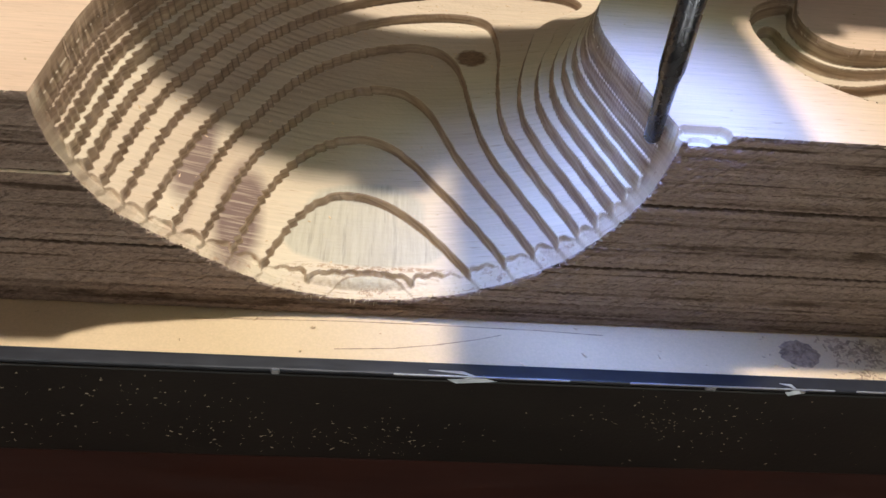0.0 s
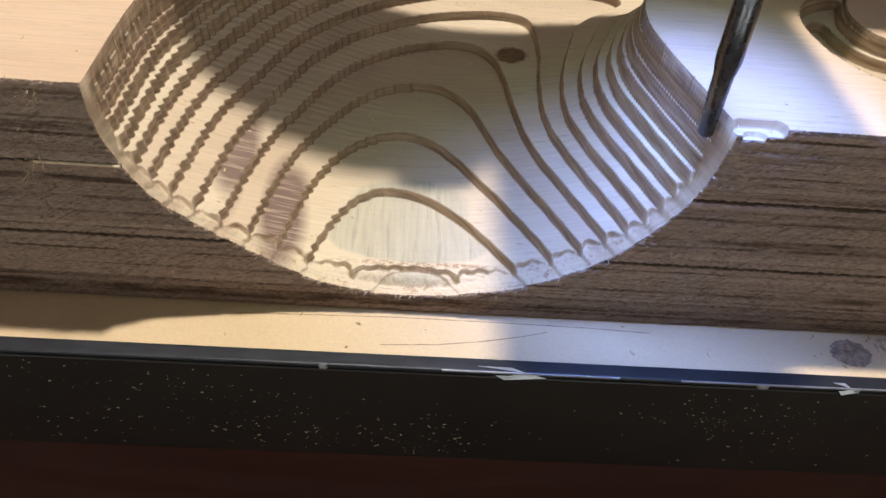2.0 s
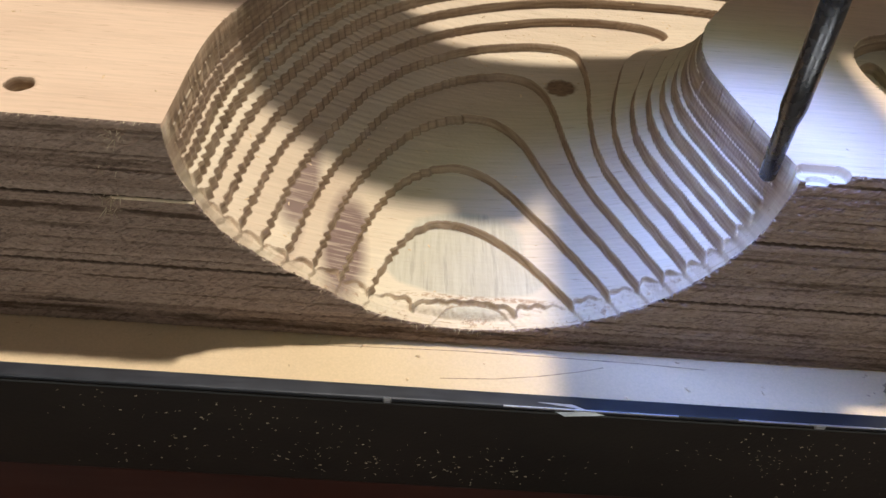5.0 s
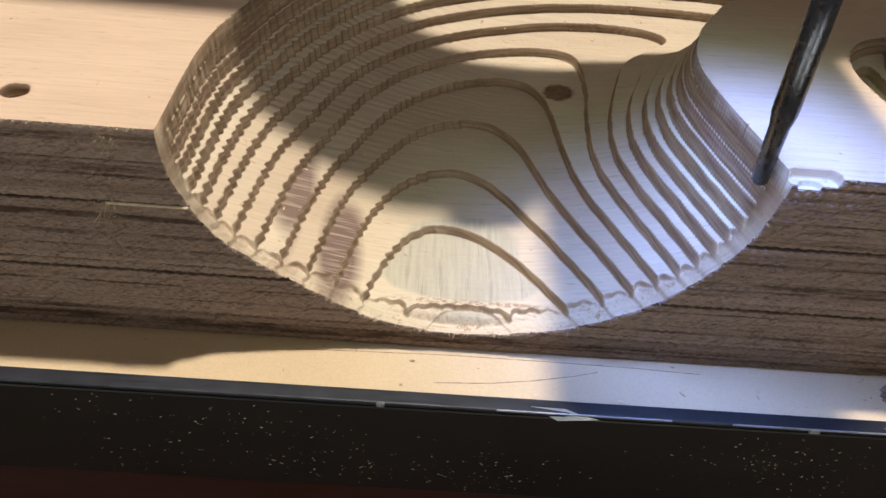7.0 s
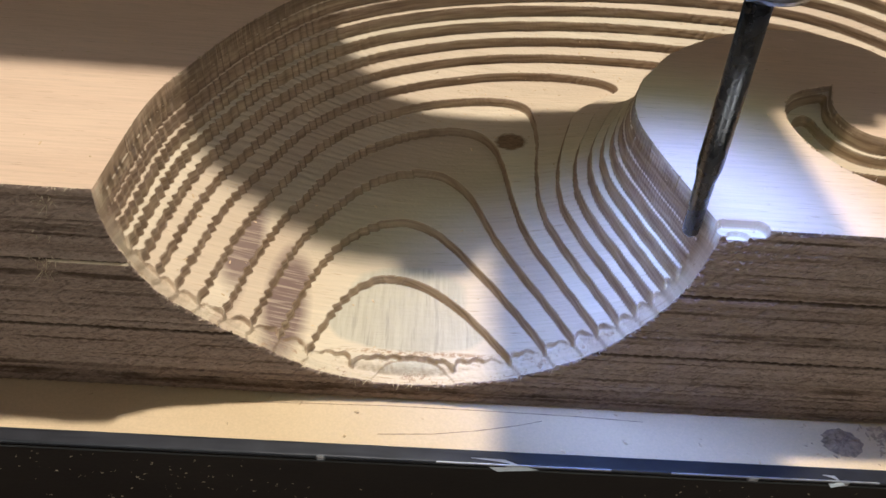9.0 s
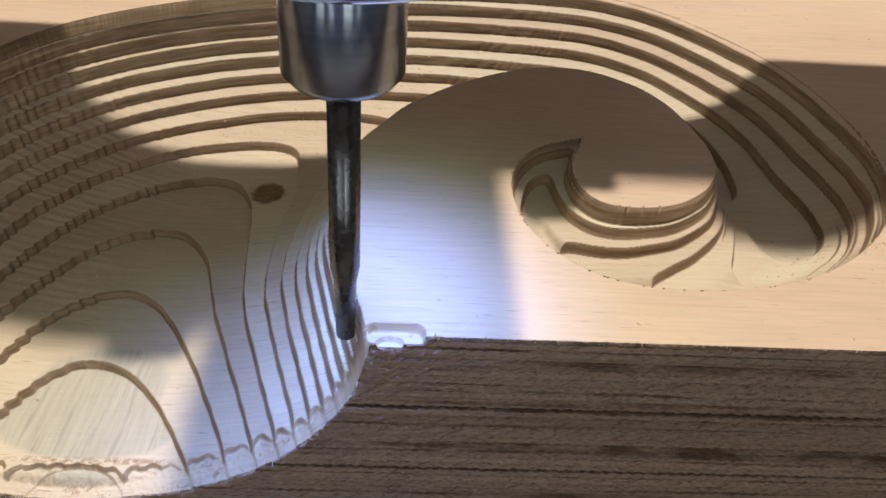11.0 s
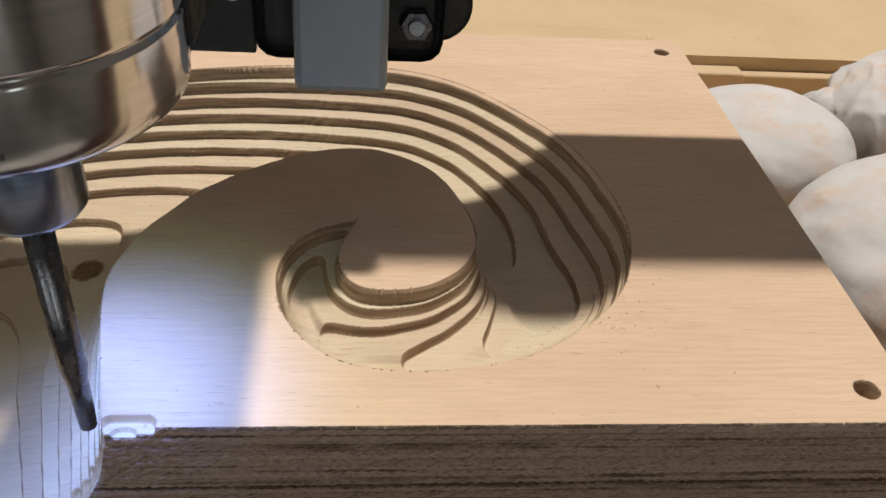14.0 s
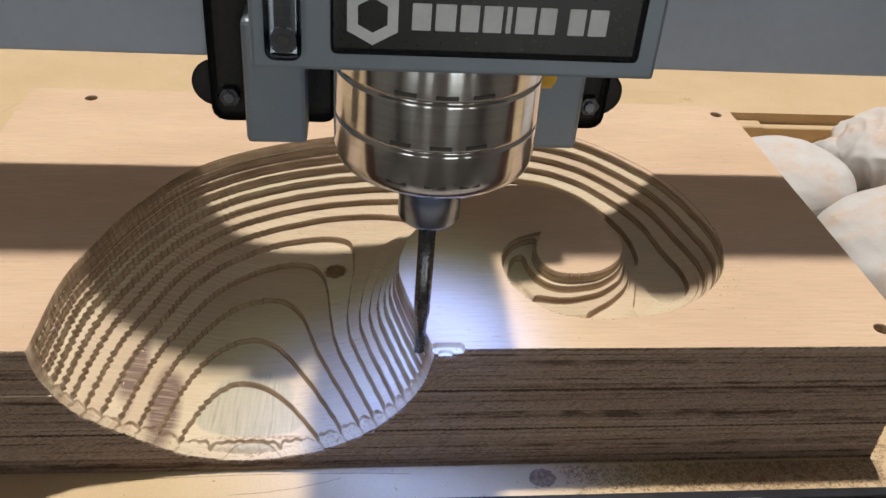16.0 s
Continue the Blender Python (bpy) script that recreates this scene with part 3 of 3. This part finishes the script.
    # shallow tool scratches
    for cx, cy, rr, a0, a1 in ((0.037, -0.006, 0.0135, 0.9, 1.9), (0.034, -0.007, 0.0115, 1.0, 1.8)):
        r, an = np.hypot(X - cx, Y - cy), np.arctan2(Y - cy, X - cx)
        z = z - 0.0003 * np.exp(-((r - rr) / 0.00035) ** 2) * (an > a0) * (an < a1)
    rng = np.random.default_rng(3)
    rough = blur(rng.normal(0, 1, z.shape), np.ones_like(z), 1)
    calm = smooth01((1.6 - g) / 0.8)
    z = z + rough * (np.where(w > 0, 0.00005, 0.00002) + 0.0001 * near * w) * calm
    z = z + rough * 0.00010 * w * near * (z < TOP - 0.001)
    passes = np.where(w > 0, passes, (TOP - z) / STEP)
    return xs, ys, X, Y, z, passes


XS, YS, GX, GY, Z, PASSES = carve()


def plywood_block():
    block = empty("carved_block")
    P = np.stack([GX, GY, Z], -1)
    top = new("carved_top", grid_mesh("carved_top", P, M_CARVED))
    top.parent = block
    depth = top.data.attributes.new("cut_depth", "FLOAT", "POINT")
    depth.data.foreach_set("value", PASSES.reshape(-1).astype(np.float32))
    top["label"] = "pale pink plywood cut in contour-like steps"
    # front: one strip for each veneer, cut off by the hollow
    hx = Z[0]
    rng = np.random.default_rng(9)
    joints = [BOT]
    heavy = (0.0054, 0.0277, TOP)
    for a, b in zip((BOT,) + heavy, heavy):
        cuts = np.cumsum(rng.uniform(0.75, 1.25, 8))
        joints += list(a + (b - a) * cuts / cuts[-1])
    n = 7
    for a, b in zip(joints, joints[1:]):
        v = np.linspace(0, 1, n)
        zz = np.minimum(a + (b - a) * v[:, None], hx[None])
        prof = np.array([0.6, 0.9, 1.0, 0.9, 1.05, 0.95, 0.75])[:, None]
        nz = rng.normal(0, 1, (n, len(XS)))
        nz = blur(nz, np.ones_like(nz), 1)
        slant = np.sin(XS[None] * 2100 + zz * 2600 + 3 * np.sin(XS[None] * 90 + a * 900))
        yy = -(0.0003 + 0.00022 * prof * rng.uniform(0.3, 1.4) + prof * (0.00030 * nz + 0.00014 * slant))
        for row, h in ((0, a), (-1, b)):
            yy[row] = 0.0008 if any(abs(h - e) < 1e-6 for e in heavy[:2]) else 0.0
        yy = np.where(zz >= hx[None] - 1e-6, 0.0, yy)
        keep = (np.minimum(a + 1e-5, hx[None]) < hx[None])[:, :-1] | (a + 1e-5 < hx[1:])[None]
        keep = np.repeat(keep[:1], n - 1, 0)
        if not keep.any():
            continue
        ob = new("ply", grid_mesh("ply", np.stack([np.broadcast_to(XS, zz.shape), yy, zz], -1), M_EDGE, True, keep))
        ob.parent = block
    part("splinter", box(-0.1600, -0.1395, -0.0012, -0.0003, 0.0275, 0.0281, 0.0002, 1), M_FIBRE, block, "pale torn splinter along a glue joint")
    part("underside", box(X0, X1, 0.0006, Y1, BOT, BOT + 0.0045), M_EDGE, block)
    for x, sx in ((X0, 1), (X1, -1)):
        part("end_face", box(min(x, x + sx * 0.004), max(x, x + sx * 0.004), 0.0006, Y1, BOT + 0.0045, TOP - 0.0002), M_EDGE, block)
    part("rear_face", box(X0 + 0.004, X1 - 0.004, Y1 - 0.004, Y1, BOT + 0.0045, TOP - 0.0002), M_EDGE, block)
    tagged(block, "thick laminated plywood block with a stepped horn-shaped hollow", "wood block")


plywood_block()


# ---- router, mount and gantry ----
def router():
    r = empty("router")
    z = TIP + 0.0915
    pro = [(0.0312, z), (0.0326, z + 0.0005), (0.0334, z + 0.0016), (0.0338, z + 0.0032), (0.0340, z + 0.0054)]
    for h in (0.0165, 0.033):
        pro += [(0.0340, z + h - 0.0014), (0.0340, z + h - 0.0006), (0.0333, z + h - 0.0003), (0.0333, z + h + 0.0004), (0.0341, z + h + 0.0007), (0.0341, z + h + 0.0014)]
    pro += [(0.0342, z + 0.16), (0.031, z + 0.163)]
    part("motor_body", lathe(pro, (SPX, SPY, 0), 96), M_STEEL, r, "polished steel motor body with ring grooves", True)
    part("nose_ring", lathe([(0.012, z - 0.0012), (0.024, z - 0.0012), (0.0275, z + 0.0004), (0.0275, z + 0.002)], (SPX, SPY, 0), 64), M_ALU, r, "", True)
    for k, h in enumerate((0.0046, 0.0182, 0.0347)):
        for a in (-115, -94, -75):
            a += 1.5 * k
            bm = box(-0.0034, 0.0034, -0.00012, 0.0006, -0.0003, 0.0009, 0.0001, 1)
            bm.transform(pose(SPX, SPY, z + h, 0, 0, a + 90) @ Matrix.Translation((0, -0.0338 if h < 0.01 else -0.03425, 0)))
            part("slot", bm, M_GROOVE, r)
    nut = part("collet_nut", lathe([(0.0072, z - 0.0272), (0.0098, z - 0.0265), (0.0111, z - 0.0248), (0.0111, z - 0.0008), (0.0105, z)], (SPX, SPY, 0), 40), M_NUT, r, "blued steel collet nut", True)
    part("cutter", lathe([(0.0010, TIP), (0.0021, TIP + 0.0012), (0.0025, TIP + 0.017), (0.00318, TIP + 0.021), (0.00318, z - 0.0268)], (SPX, SPY, 0), 32), M_CUTTER, r, "tapered dark carbide cutter", True)
    bm = lathe([(0.0035, 0), (0.0052, 0.0008), (0.0052, 0.009), (0.004, 0.0105)], (0, 0, 0), 24, axis="X")
    bm.transform(Matrix.Translation((SPX + 0.0333, SPY + 0.010, z + 0.030)) @ Matrix.Diagonal((0.8, 0.8, 1.9, 1)))
    part("lock_button", bm, M_YELLOW, r, "yellow plastic lock button", True)
    part("button_frame", box(SPX + 0.0300, SPX + 0.0350, SPY + 0.003, SPY + 0.018, z + 0.008, z + 0.046, 0.001), M_BLACK, r, "dark plastic surround")
    tagged(r, "polished steel router with a tapered cutter", "router")


def mount():
    m = empty("router_mount")
    x, zb = SPX, TIP + 0.139
    bar = part("clamp_bar", box(x - 0.055, x + 0.055, -0.040, -0.0300, zb, zb + 0.032, 0.0012), M_ALU, m, "grey aluminium clamp bar")
    part("label", box(x - 0.0340, x + 0.0490, -0.0404, -0.0398, zb + 0.0055, zb + 0.0262, 0.0015, 3), M_LABEL, bar, "black label with pale marks")
    yf = -0.0406
    zc = zb + 0.0159
    bm = bmesh.new()
    v_out = [(0, 0.0080), (0.0066, 0.0043), (0.0066, -0.0043), (0, -0.0080), (-0.0066, -0.0043), (-0.0066, 0.0043)]
    cx = x - 0.0232
    o = [bm.verts.new((cx + a, yf, zc + b)) for a, b in v_out]
    i_ = [bm.verts.new((cx + a * 0.58, yf, zc + b * 0.58)) for a, b in v_out]
    for k in range(6):
        bm.faces.new((o[k], o[(k + 1) % 6], i_[(k + 1) % 6], i_[k]))
    part("emblem", bm, M_PRINT, bar, "pale hexagon outline")
    widths = [0.0050, 0.0054, 0.0050, 0.0050, 0.0014, 0.0052, 0.0045, 0.0, 0.0045, 0.0050]
    px = x - 0.0130
    for wd in widths:
        if wd:
            part("mark", box(px, px + wd, yf, yf + 0.0003, zc - 0.0036, zc + 0.0036, 0.0002, 1), M_PRINT, bar)
        px += (wd or 0.0012) + 0.0011
    part("slot_recess", box(x - 0.0510, x - 0.0415, -0.0403, -0.0398, zb + 0.0035, zb + 0.0275, 0.0025, 3), M_NUT, bar, "grey milled slot")
    for dz in (0.0085, 0.0225):
        part("socket_screw", lathe([(0.0034, -0.0412), (0.0034, -0.0403)], (x - 0.0462, 0, zb + dz), 24, axis="Y"), M_NUT, bar)
        part("screw_socket", lathe([(0.0016, -0.0414), (0.0016, -0.0411)], (x - 0.0462, 0, zb + dz), 6, axis="Y"), M_GROOVE, bar)
    for sx in (-1, 1):
        a, b = sorted((x + sx * 0.0465, x + sx * 0.0722))
        part("carriage_bar", box(a, b, 0.080, 0.1015, 0.0975, 0.152, 0.0022), M_ALU, m, "grey aluminium carriage bar")
        a, b = sorted((x + sx * 0.034, x + sx * 0.0890))
        part("wheel_plate", box(a, b, 0.1018, 0.1062, 0.0985, 0.172, 0.006, 3), M_BLACK, m, "black carriage plate")
        cxn, czn = x + sx * 0.0808, 0.1105
        part("wheel", lathe([(0.009, 0.1063), (0.011, 0.1066), (0.011, 0.1074), (0.009, 0.1078)], (cxn + sx * 0.006, 0, czn + 0.003), 40, axis="Y"), M_BLACK, m, "black V-wheel", True)
        part("hex_nut", lathe([(0.0046, 0.0978), (0.0050, 0.0988), (0.0050, 0.1019)], (cxn, 0, czn), 6, axis="Y"), M_CUTTER, m, "steel hexagon nut")
        part("bolt_end", lathe([(0.0022, 0.0965), (0.0026, 0.0971), (0.0026, 0.0983)], (cxn, 0, czn), 20, axis="Y"), M_NUT, m)
    plate = part("back_plate", box(x - 0.0338, x + 0.0338, 0.1019, 0.1061, 0.0987, zb + 0.03, 0.0006), M_BLACK, m)
    for sx in (-1, 1):
        part("bolt_hole", lathe([(0.0002, 0.1016), (0.0032, 0.1016), (0.0034, 0.1021)], (x + sx * 0.028, 0, 0.1180), 24, axis="Y"), M_CHIP_HIGHLIGHT, plate, "bright bolt head")
    part("clamp_body", box(x - 0.041, x + 0.041, 0.0200, 0.0790, zb + 0.002, zb + 0.030, 0.0012), M_ALU, m)
    part("clamp_collar", lathe([(0.0360, zb + 0.003), (0.0372, zb + 0.004), (0.0372, zb + 0.028), (0.0360, zb + 0.029)], (SPX, SPY, 0), 64), M_ALU, m, "round aluminium clamp collar", True)
    part("clamp_neck", box(x - 0.041, x + 0.041, 0.0790, 0.1020, zb + 0.004, zb + 0.028, 0.0012), M_ALU, m)
    tagged(m, "grey aluminium router mount with a black label", "router mount")


def gantry():
    g = empty("gantry")
    xa, xb = -0.50, 0.258
    part("beam", box(xa, xb, 0.1080, 0.162, 0.125, 0.253, 0.0015), M_BEAM, g, "grey aluminium beam")
    for zz in (0.180, 0.212):
        part("beam_groove", box(xa, xb, 0.1073, 0.1081, zz - 0.003, zz + 0.003), M_GROOVE, g)
    part("end_cap", box(xb, xb + 0.003, 0.1090, 0.161, 0.126, 0.252, 0.001), M_BLACK, g)
    part("upright", box(xa - 0.03, xa, 0.09, 0.19, BOT, 0.258, 0.002), M_BEAM, g)
    tagged(g, "grey aluminium gantry beam across the machine", "gantry")


router()
mount()
gantry()

# the ring of small lamps in the router's nose: cold in the middle of the beam, greenish at its rim
for name, watts, tint, wide in (("router_lamp", 0.084, (0.17, 0.28, 1.0), 64), ("router_lamp_rim", 0.024, (0.60, 1.0, 0.68), 92)):
    led = new(name, bpy.data.lights.new(name, "AREA"))
    led.data.shape, led.data.size, led.data.energy = "DISK", 0.044, watts
    led.data.color, led.data.spread = tint, radians(wide)
    led.matrix_world = pose(SPX, SPY, TIP + 0.0895)


# ---- bags beside the block ----
def bag(name, place, size, turn, seed, crumple, label):
    bm = bmesh.new()
    bmesh.ops.create_icosphere(bm, subdivisions=6, radius=1.0)
    off = Vector((seed * 7.3, seed * 3.1, seed))
    for v in bm.verts:
        p = v.co.copy()
        q = Vector([math.copysign(abs(c) ** 0.85, c) for c in p])
        n1 = noise.noise(p * 1.1 + off) * (0.05 + 0.11 * crumple)
        fold = noise.noise(Vector((p.x * 3.2, p.y * 2.2, p.z * 1.4)) + off)
        n2 = -abs(fold) * 0.17 * crumple + noise.noise(p * 6 + off) * 0.008
        v.co = Vector(c * s for c, s in zip(q * (1 + n1 + n2), size))
    bm.transform(pose(*place, 0, 0, turn))
    lo = BOT - 0.022 + 0.0005
    for v in bm.verts:
        v.co.z = max(v.co.z, lo)
    return tagged(part(name, bm, M_BAG, smooth=True), label, "bag", group="bags beside the block")


def bag_neck(owner, rows, seed):
    """The gathered cloth at a bag's mouth: a pleated, bent sleeve through (place, radius) rows."""
    bm, n, rings = bmesh.new(), 40, []
    pts = [Vector(p) for p, _ in rows]
    for k, (p, r) in enumerate(rows):
        d = (pts[min(k + 1, len(pts) - 1)] - pts[max(k - 1, 0)]).normalized()
        a = d.cross(Vector((0, 0, 1))).normalized()
        b = d.cross(a)
        ring = []
        for i in range(n):
            w = 2 * math.pi * i / n
            rr = r * (1 + 0.09 * math.sin(7 * w + seed + k) + 0.05 * math.sin(13 * w + k))
            q = Vector(p) + a * math.cos(w) * rr + b * math.sin(w) * rr * 0.8
            q.z = max(q.z, BOT - 0.0215)
            ring.append(bm.verts.new(q))
        rings.append(ring)
    for a, b in zip(rings, rings[1:]):
        for i in range(n):
            bm.faces.new((a[i], a[(i + 1) % n], b[(i + 1) % n], b[i]))
    bm.faces.new(rings[0])
    bm.faces.new(rings[-1])
    part("gathered_neck", bm, M_BAG, owner, "gathered cloth neck", True)


long_bag = bag("cloth_bag", (0.281, 0.256, -0.016), (0.054, 0.046, 0.025), 12, 1, 0.15, "smooth full white cloth bag lying in the recess")
bag_neck(long_bag, (((0.325, 0.282, -0.012), 0.016), ((0.336, 0.290, -0.008), 0.012), ((0.345, 0.291, -0.007), 0.010), ((0.352, 0.285, -0.008), 0.012), ((0.356, 0.276, -0.012), 0.010)), 2.0)
bag("cloth_bag", (0.378, 0.283, -0.012), (0.046, 0.056, 0.031), -30, 2, 1.0, "crumpled white cloth bag dusted with sawdust")
bag("cloth_bag", (0.344, 0.150, -0.014), (0.085, 0.076, 0.038), 20, 3, 0.22, "large smooth white bag with patches of brown sawdust")
bm = bmesh.new()
bmesh.ops.create_icosphere(bm, subdivisions=4, radius=1.0)
for v in bm.verts:
    n = 1 + 0.35 * noise.noise(v.co * 2.3) + 0.2 * noise.noise(v.co * 6)
    v.co = Vector((0.272 + v.co.x * 0.020 * n, 0.040 + v.co.y * 0.016 * n, max(BOT, BOT + 0.006 + v.co.z * 0.008 * n)))
tagged(part("plastic_wrap", bm, M_CLEAR), "crumpled clear plastic wrap on the board", "plastic wrap")


# ---- sawdust, chips and fibres ----
def crumbs(name, places, mat, size, label, cat, seed, flat=0.5):
    rnd = random.Random(seed)
    bm = bmesh.new()
    for x, y, z, nrm in places:
        s = size * rnd.uniform(0.4, 1.5)
        m = pose(x, y, z, rnd.uniform(-30, 30) + (90 if nrm else 0), rnd.uniform(-30, 30), rnd.uniform(0, 360) if not nrm else 0)
        l, w, h = s * rnd.uniform(0.8, 2.2), s * 0.7, s * flat
        v = [bm.verts.new(m @ Vector(c)) for c in ((-l, -w, 0), (l, -w * 0.6, 0), (l * 0.7, w, h * 0.5), (-l * 0.8, w * 0.7, 0), (0, 0, h))]
        for f in ((0, 1, 4), (1, 2, 4), (2, 3, 4), (3, 0, 4), (0, 3, 2, 1)):
            bm.faces.new([v[i] for i in f])
    return tagged(part(name, bm, mat), label, cat, kind="stuff")


def height(x, y):
    i = min(max(int((x - X0) / (XS[1] - XS[0])), 0), len(XS) - 1)
    j = min(max(int(y / (YS[1] - YS[0])), 0), len(YS) - 1)
    return float(Z[j, i])


rnd = random.Random(21)
spots = []
for _ in range(420):
    x, y = rnd.uniform(X0, X1), rnd.uniform(0.001, Y1)
    spots.append((x, y, height(x, y), False))
for _ in range(160):
    x, y = rnd.gauss(0.138, 0.010), rnd.gauss(0.045, 0.010)
    spots.append((x, y, height(x, y), False))
for _ in range(700):
    x, y = rnd.uniform(-0.09, 0.15), rnd.uniform(0.115, 0.195)
    if height(x, y) < TOP - 0.002:
        spots.append((x, y, height(x, y), False))
crumbs("sawdust_crumbs", spots, M_DUST, 0.00035, "fine pale sawdust crumbs on the block", "sawdust", 4)
spots = []
for _ in range(380):
    x = rnd.gauss(0.16, 0.06)
    spots.append((x, rnd.uniform(-0.023, -0.002), BOT, False))
for _ in range(190):
    spots.append((rnd.uniform(0.219, 0.30), rnd.uniform(-0.023, 0.06), BOT, False))
for _ in range(30):
    spots.append((rnd.uniform(-0.2, 0.25), rnd.uniform(-0.023, -0.001), BOT, False))
for _ in range(120):
    spots.append((rnd.uniform(-0.3, 0.45), rnd.uniform(0.37, 0.6), BOT, False))
for _ in range(24):
    spots.append((rnd.gauss(0.2587, 0.004), rnd.gauss(0.396, 0.003), BOT, False))
crumbs("loose_sawdust", spots, M_DUST, 0.0006, "loose sawdust and chips on the board", "sawdust", 6)
spots = []
for _ in range(5600):
    x = rnd.uniform(0.07, 0.235) if rnd.random() < 0.5 else rnd.gauss(0.155, 0.032)
    spots.append((x, -0.002 - abs(rnd.gauss(0, 0.009)) if x < 0.219 else rnd.uniform(-0.022, 0.01), BOT, False))
spots = [p for p in spots if p[1] > -0.023]
crumbs("brown_sawdust", spots, M_BROWN, 0.00048, "drift of brown sawdust against the block", "sawdust", 12)
spots = []
for c in range(32):
    cx, cz, n = rnd.uniform(-0.2, 0.2), rnd.uniform(-0.042, -0.02), rnd.randint(4, 34)
    for _ in range(n):
        z = rnd.gauss(cz, 0.006)
        if -0.0445 < z < -0.0120:
            spots.append((rnd.gauss(cx, 0.012), -0.0286, z, True))
crumbs("clinging_dust", spots, M_FIBRE, 0.00017, "pale dust clinging to the black rail", "sawdust", 7, 0.3)


def fibres():
    """Fine torn fibres along the cut edges."""
    rnd = random.Random(33)
    bm = bmesh.new()

    def hair(p, d, l, w):
        side = d.cross(Vector((0.3, 0.5, 0.8))).normalized() * w
        bend = Vector((rnd.uniform(-1, 1), rnd.uniform(-1, 1), rnd.uniform(-1, 0.5))) * l * 0.4
        a, b, c = p, p + d * l * 0.5 + bend * 0.4, p + d * l + bend
        v = [bm.verts.new(q) for q in (a - side, a + side, b + side * 0.7, b - side * 0.7, c)]
        bm.faces.new(v[:4])
        bm.faces.new((v[3], v[2], v[4]))
    for k in range(0, 900):
        x = rnd.uniform(X0, X1)
        z = height(x, 0.0)
        d = Vector((rnd.uniform(-1, 1), -rnd.uniform(0.1, 1), rnd.uniform(-0.8, 0.8))).normalized()
        hair(Vector((x, 0.0002, z)), d, rnd.uniform(0.0006, 0.0022 if z < TOP - 0.001 else 0.0012), 0.00012)
    _, i = spline(INNER, 900)
    _, o = spline(OUTER, 1200)
    for c, n, stop in ((i, 330, 330), (o, 260, 1199)):
        for _ in range(n):
            p = c[rnd.randrange(stop)]
            d = Vector((rnd.uniform(-1, 1), rnd.uniform(-1, 1), rnd.uniform(-0.1, 0.7))).normalized()
            hair(Vector((p[0], p[1], TOP - 0.0001)), d, rnd.uniform(0.0005, 0.0016), 0.0001)
    for cx, cz, n in ((-0.157, 0.0463, 26), (-0.161, 0.0276, 34), (-0.1615, 0.0355, 12), (-0.161, 0.023, 14)):
        for _ in range(n):
            d = Vector((rnd.uniform(-1, 1), -rnd.uniform(0.2, 0.8), rnd.uniform(-1, 1))).normalized()
            hair(Vector((rnd.gauss(cx, 0.0014), -0.0006, rnd.gauss(cz, 0.0008))), d, rnd.uniform(0.001, 0.0032), 0.00016)
    for k in range(24):
        hair(Vector((-0.161 + k * 0.0009, -0.0008, 0.0279 + rnd.uniform(-0.0002, 0.0002))), Vector((1, -0.1, 0.02)), 0.0025, 0.0002)
    for _ in range(60):
        x = rnd.uniform(X0, X1)
        hair(Vector((x, -0.0008, BOT + 0.0003)), Vector((rnd.uniform(-1, 1), -1, 0.3)).normalized(), rnd.uniform(0.0008, 0.002), 0.00012)
    tagged(part("torn_fibres", bm, M_FIBRE), "fine pale wood fibres along the cut edges", "wood fibres", kind="stuff")


fibres()
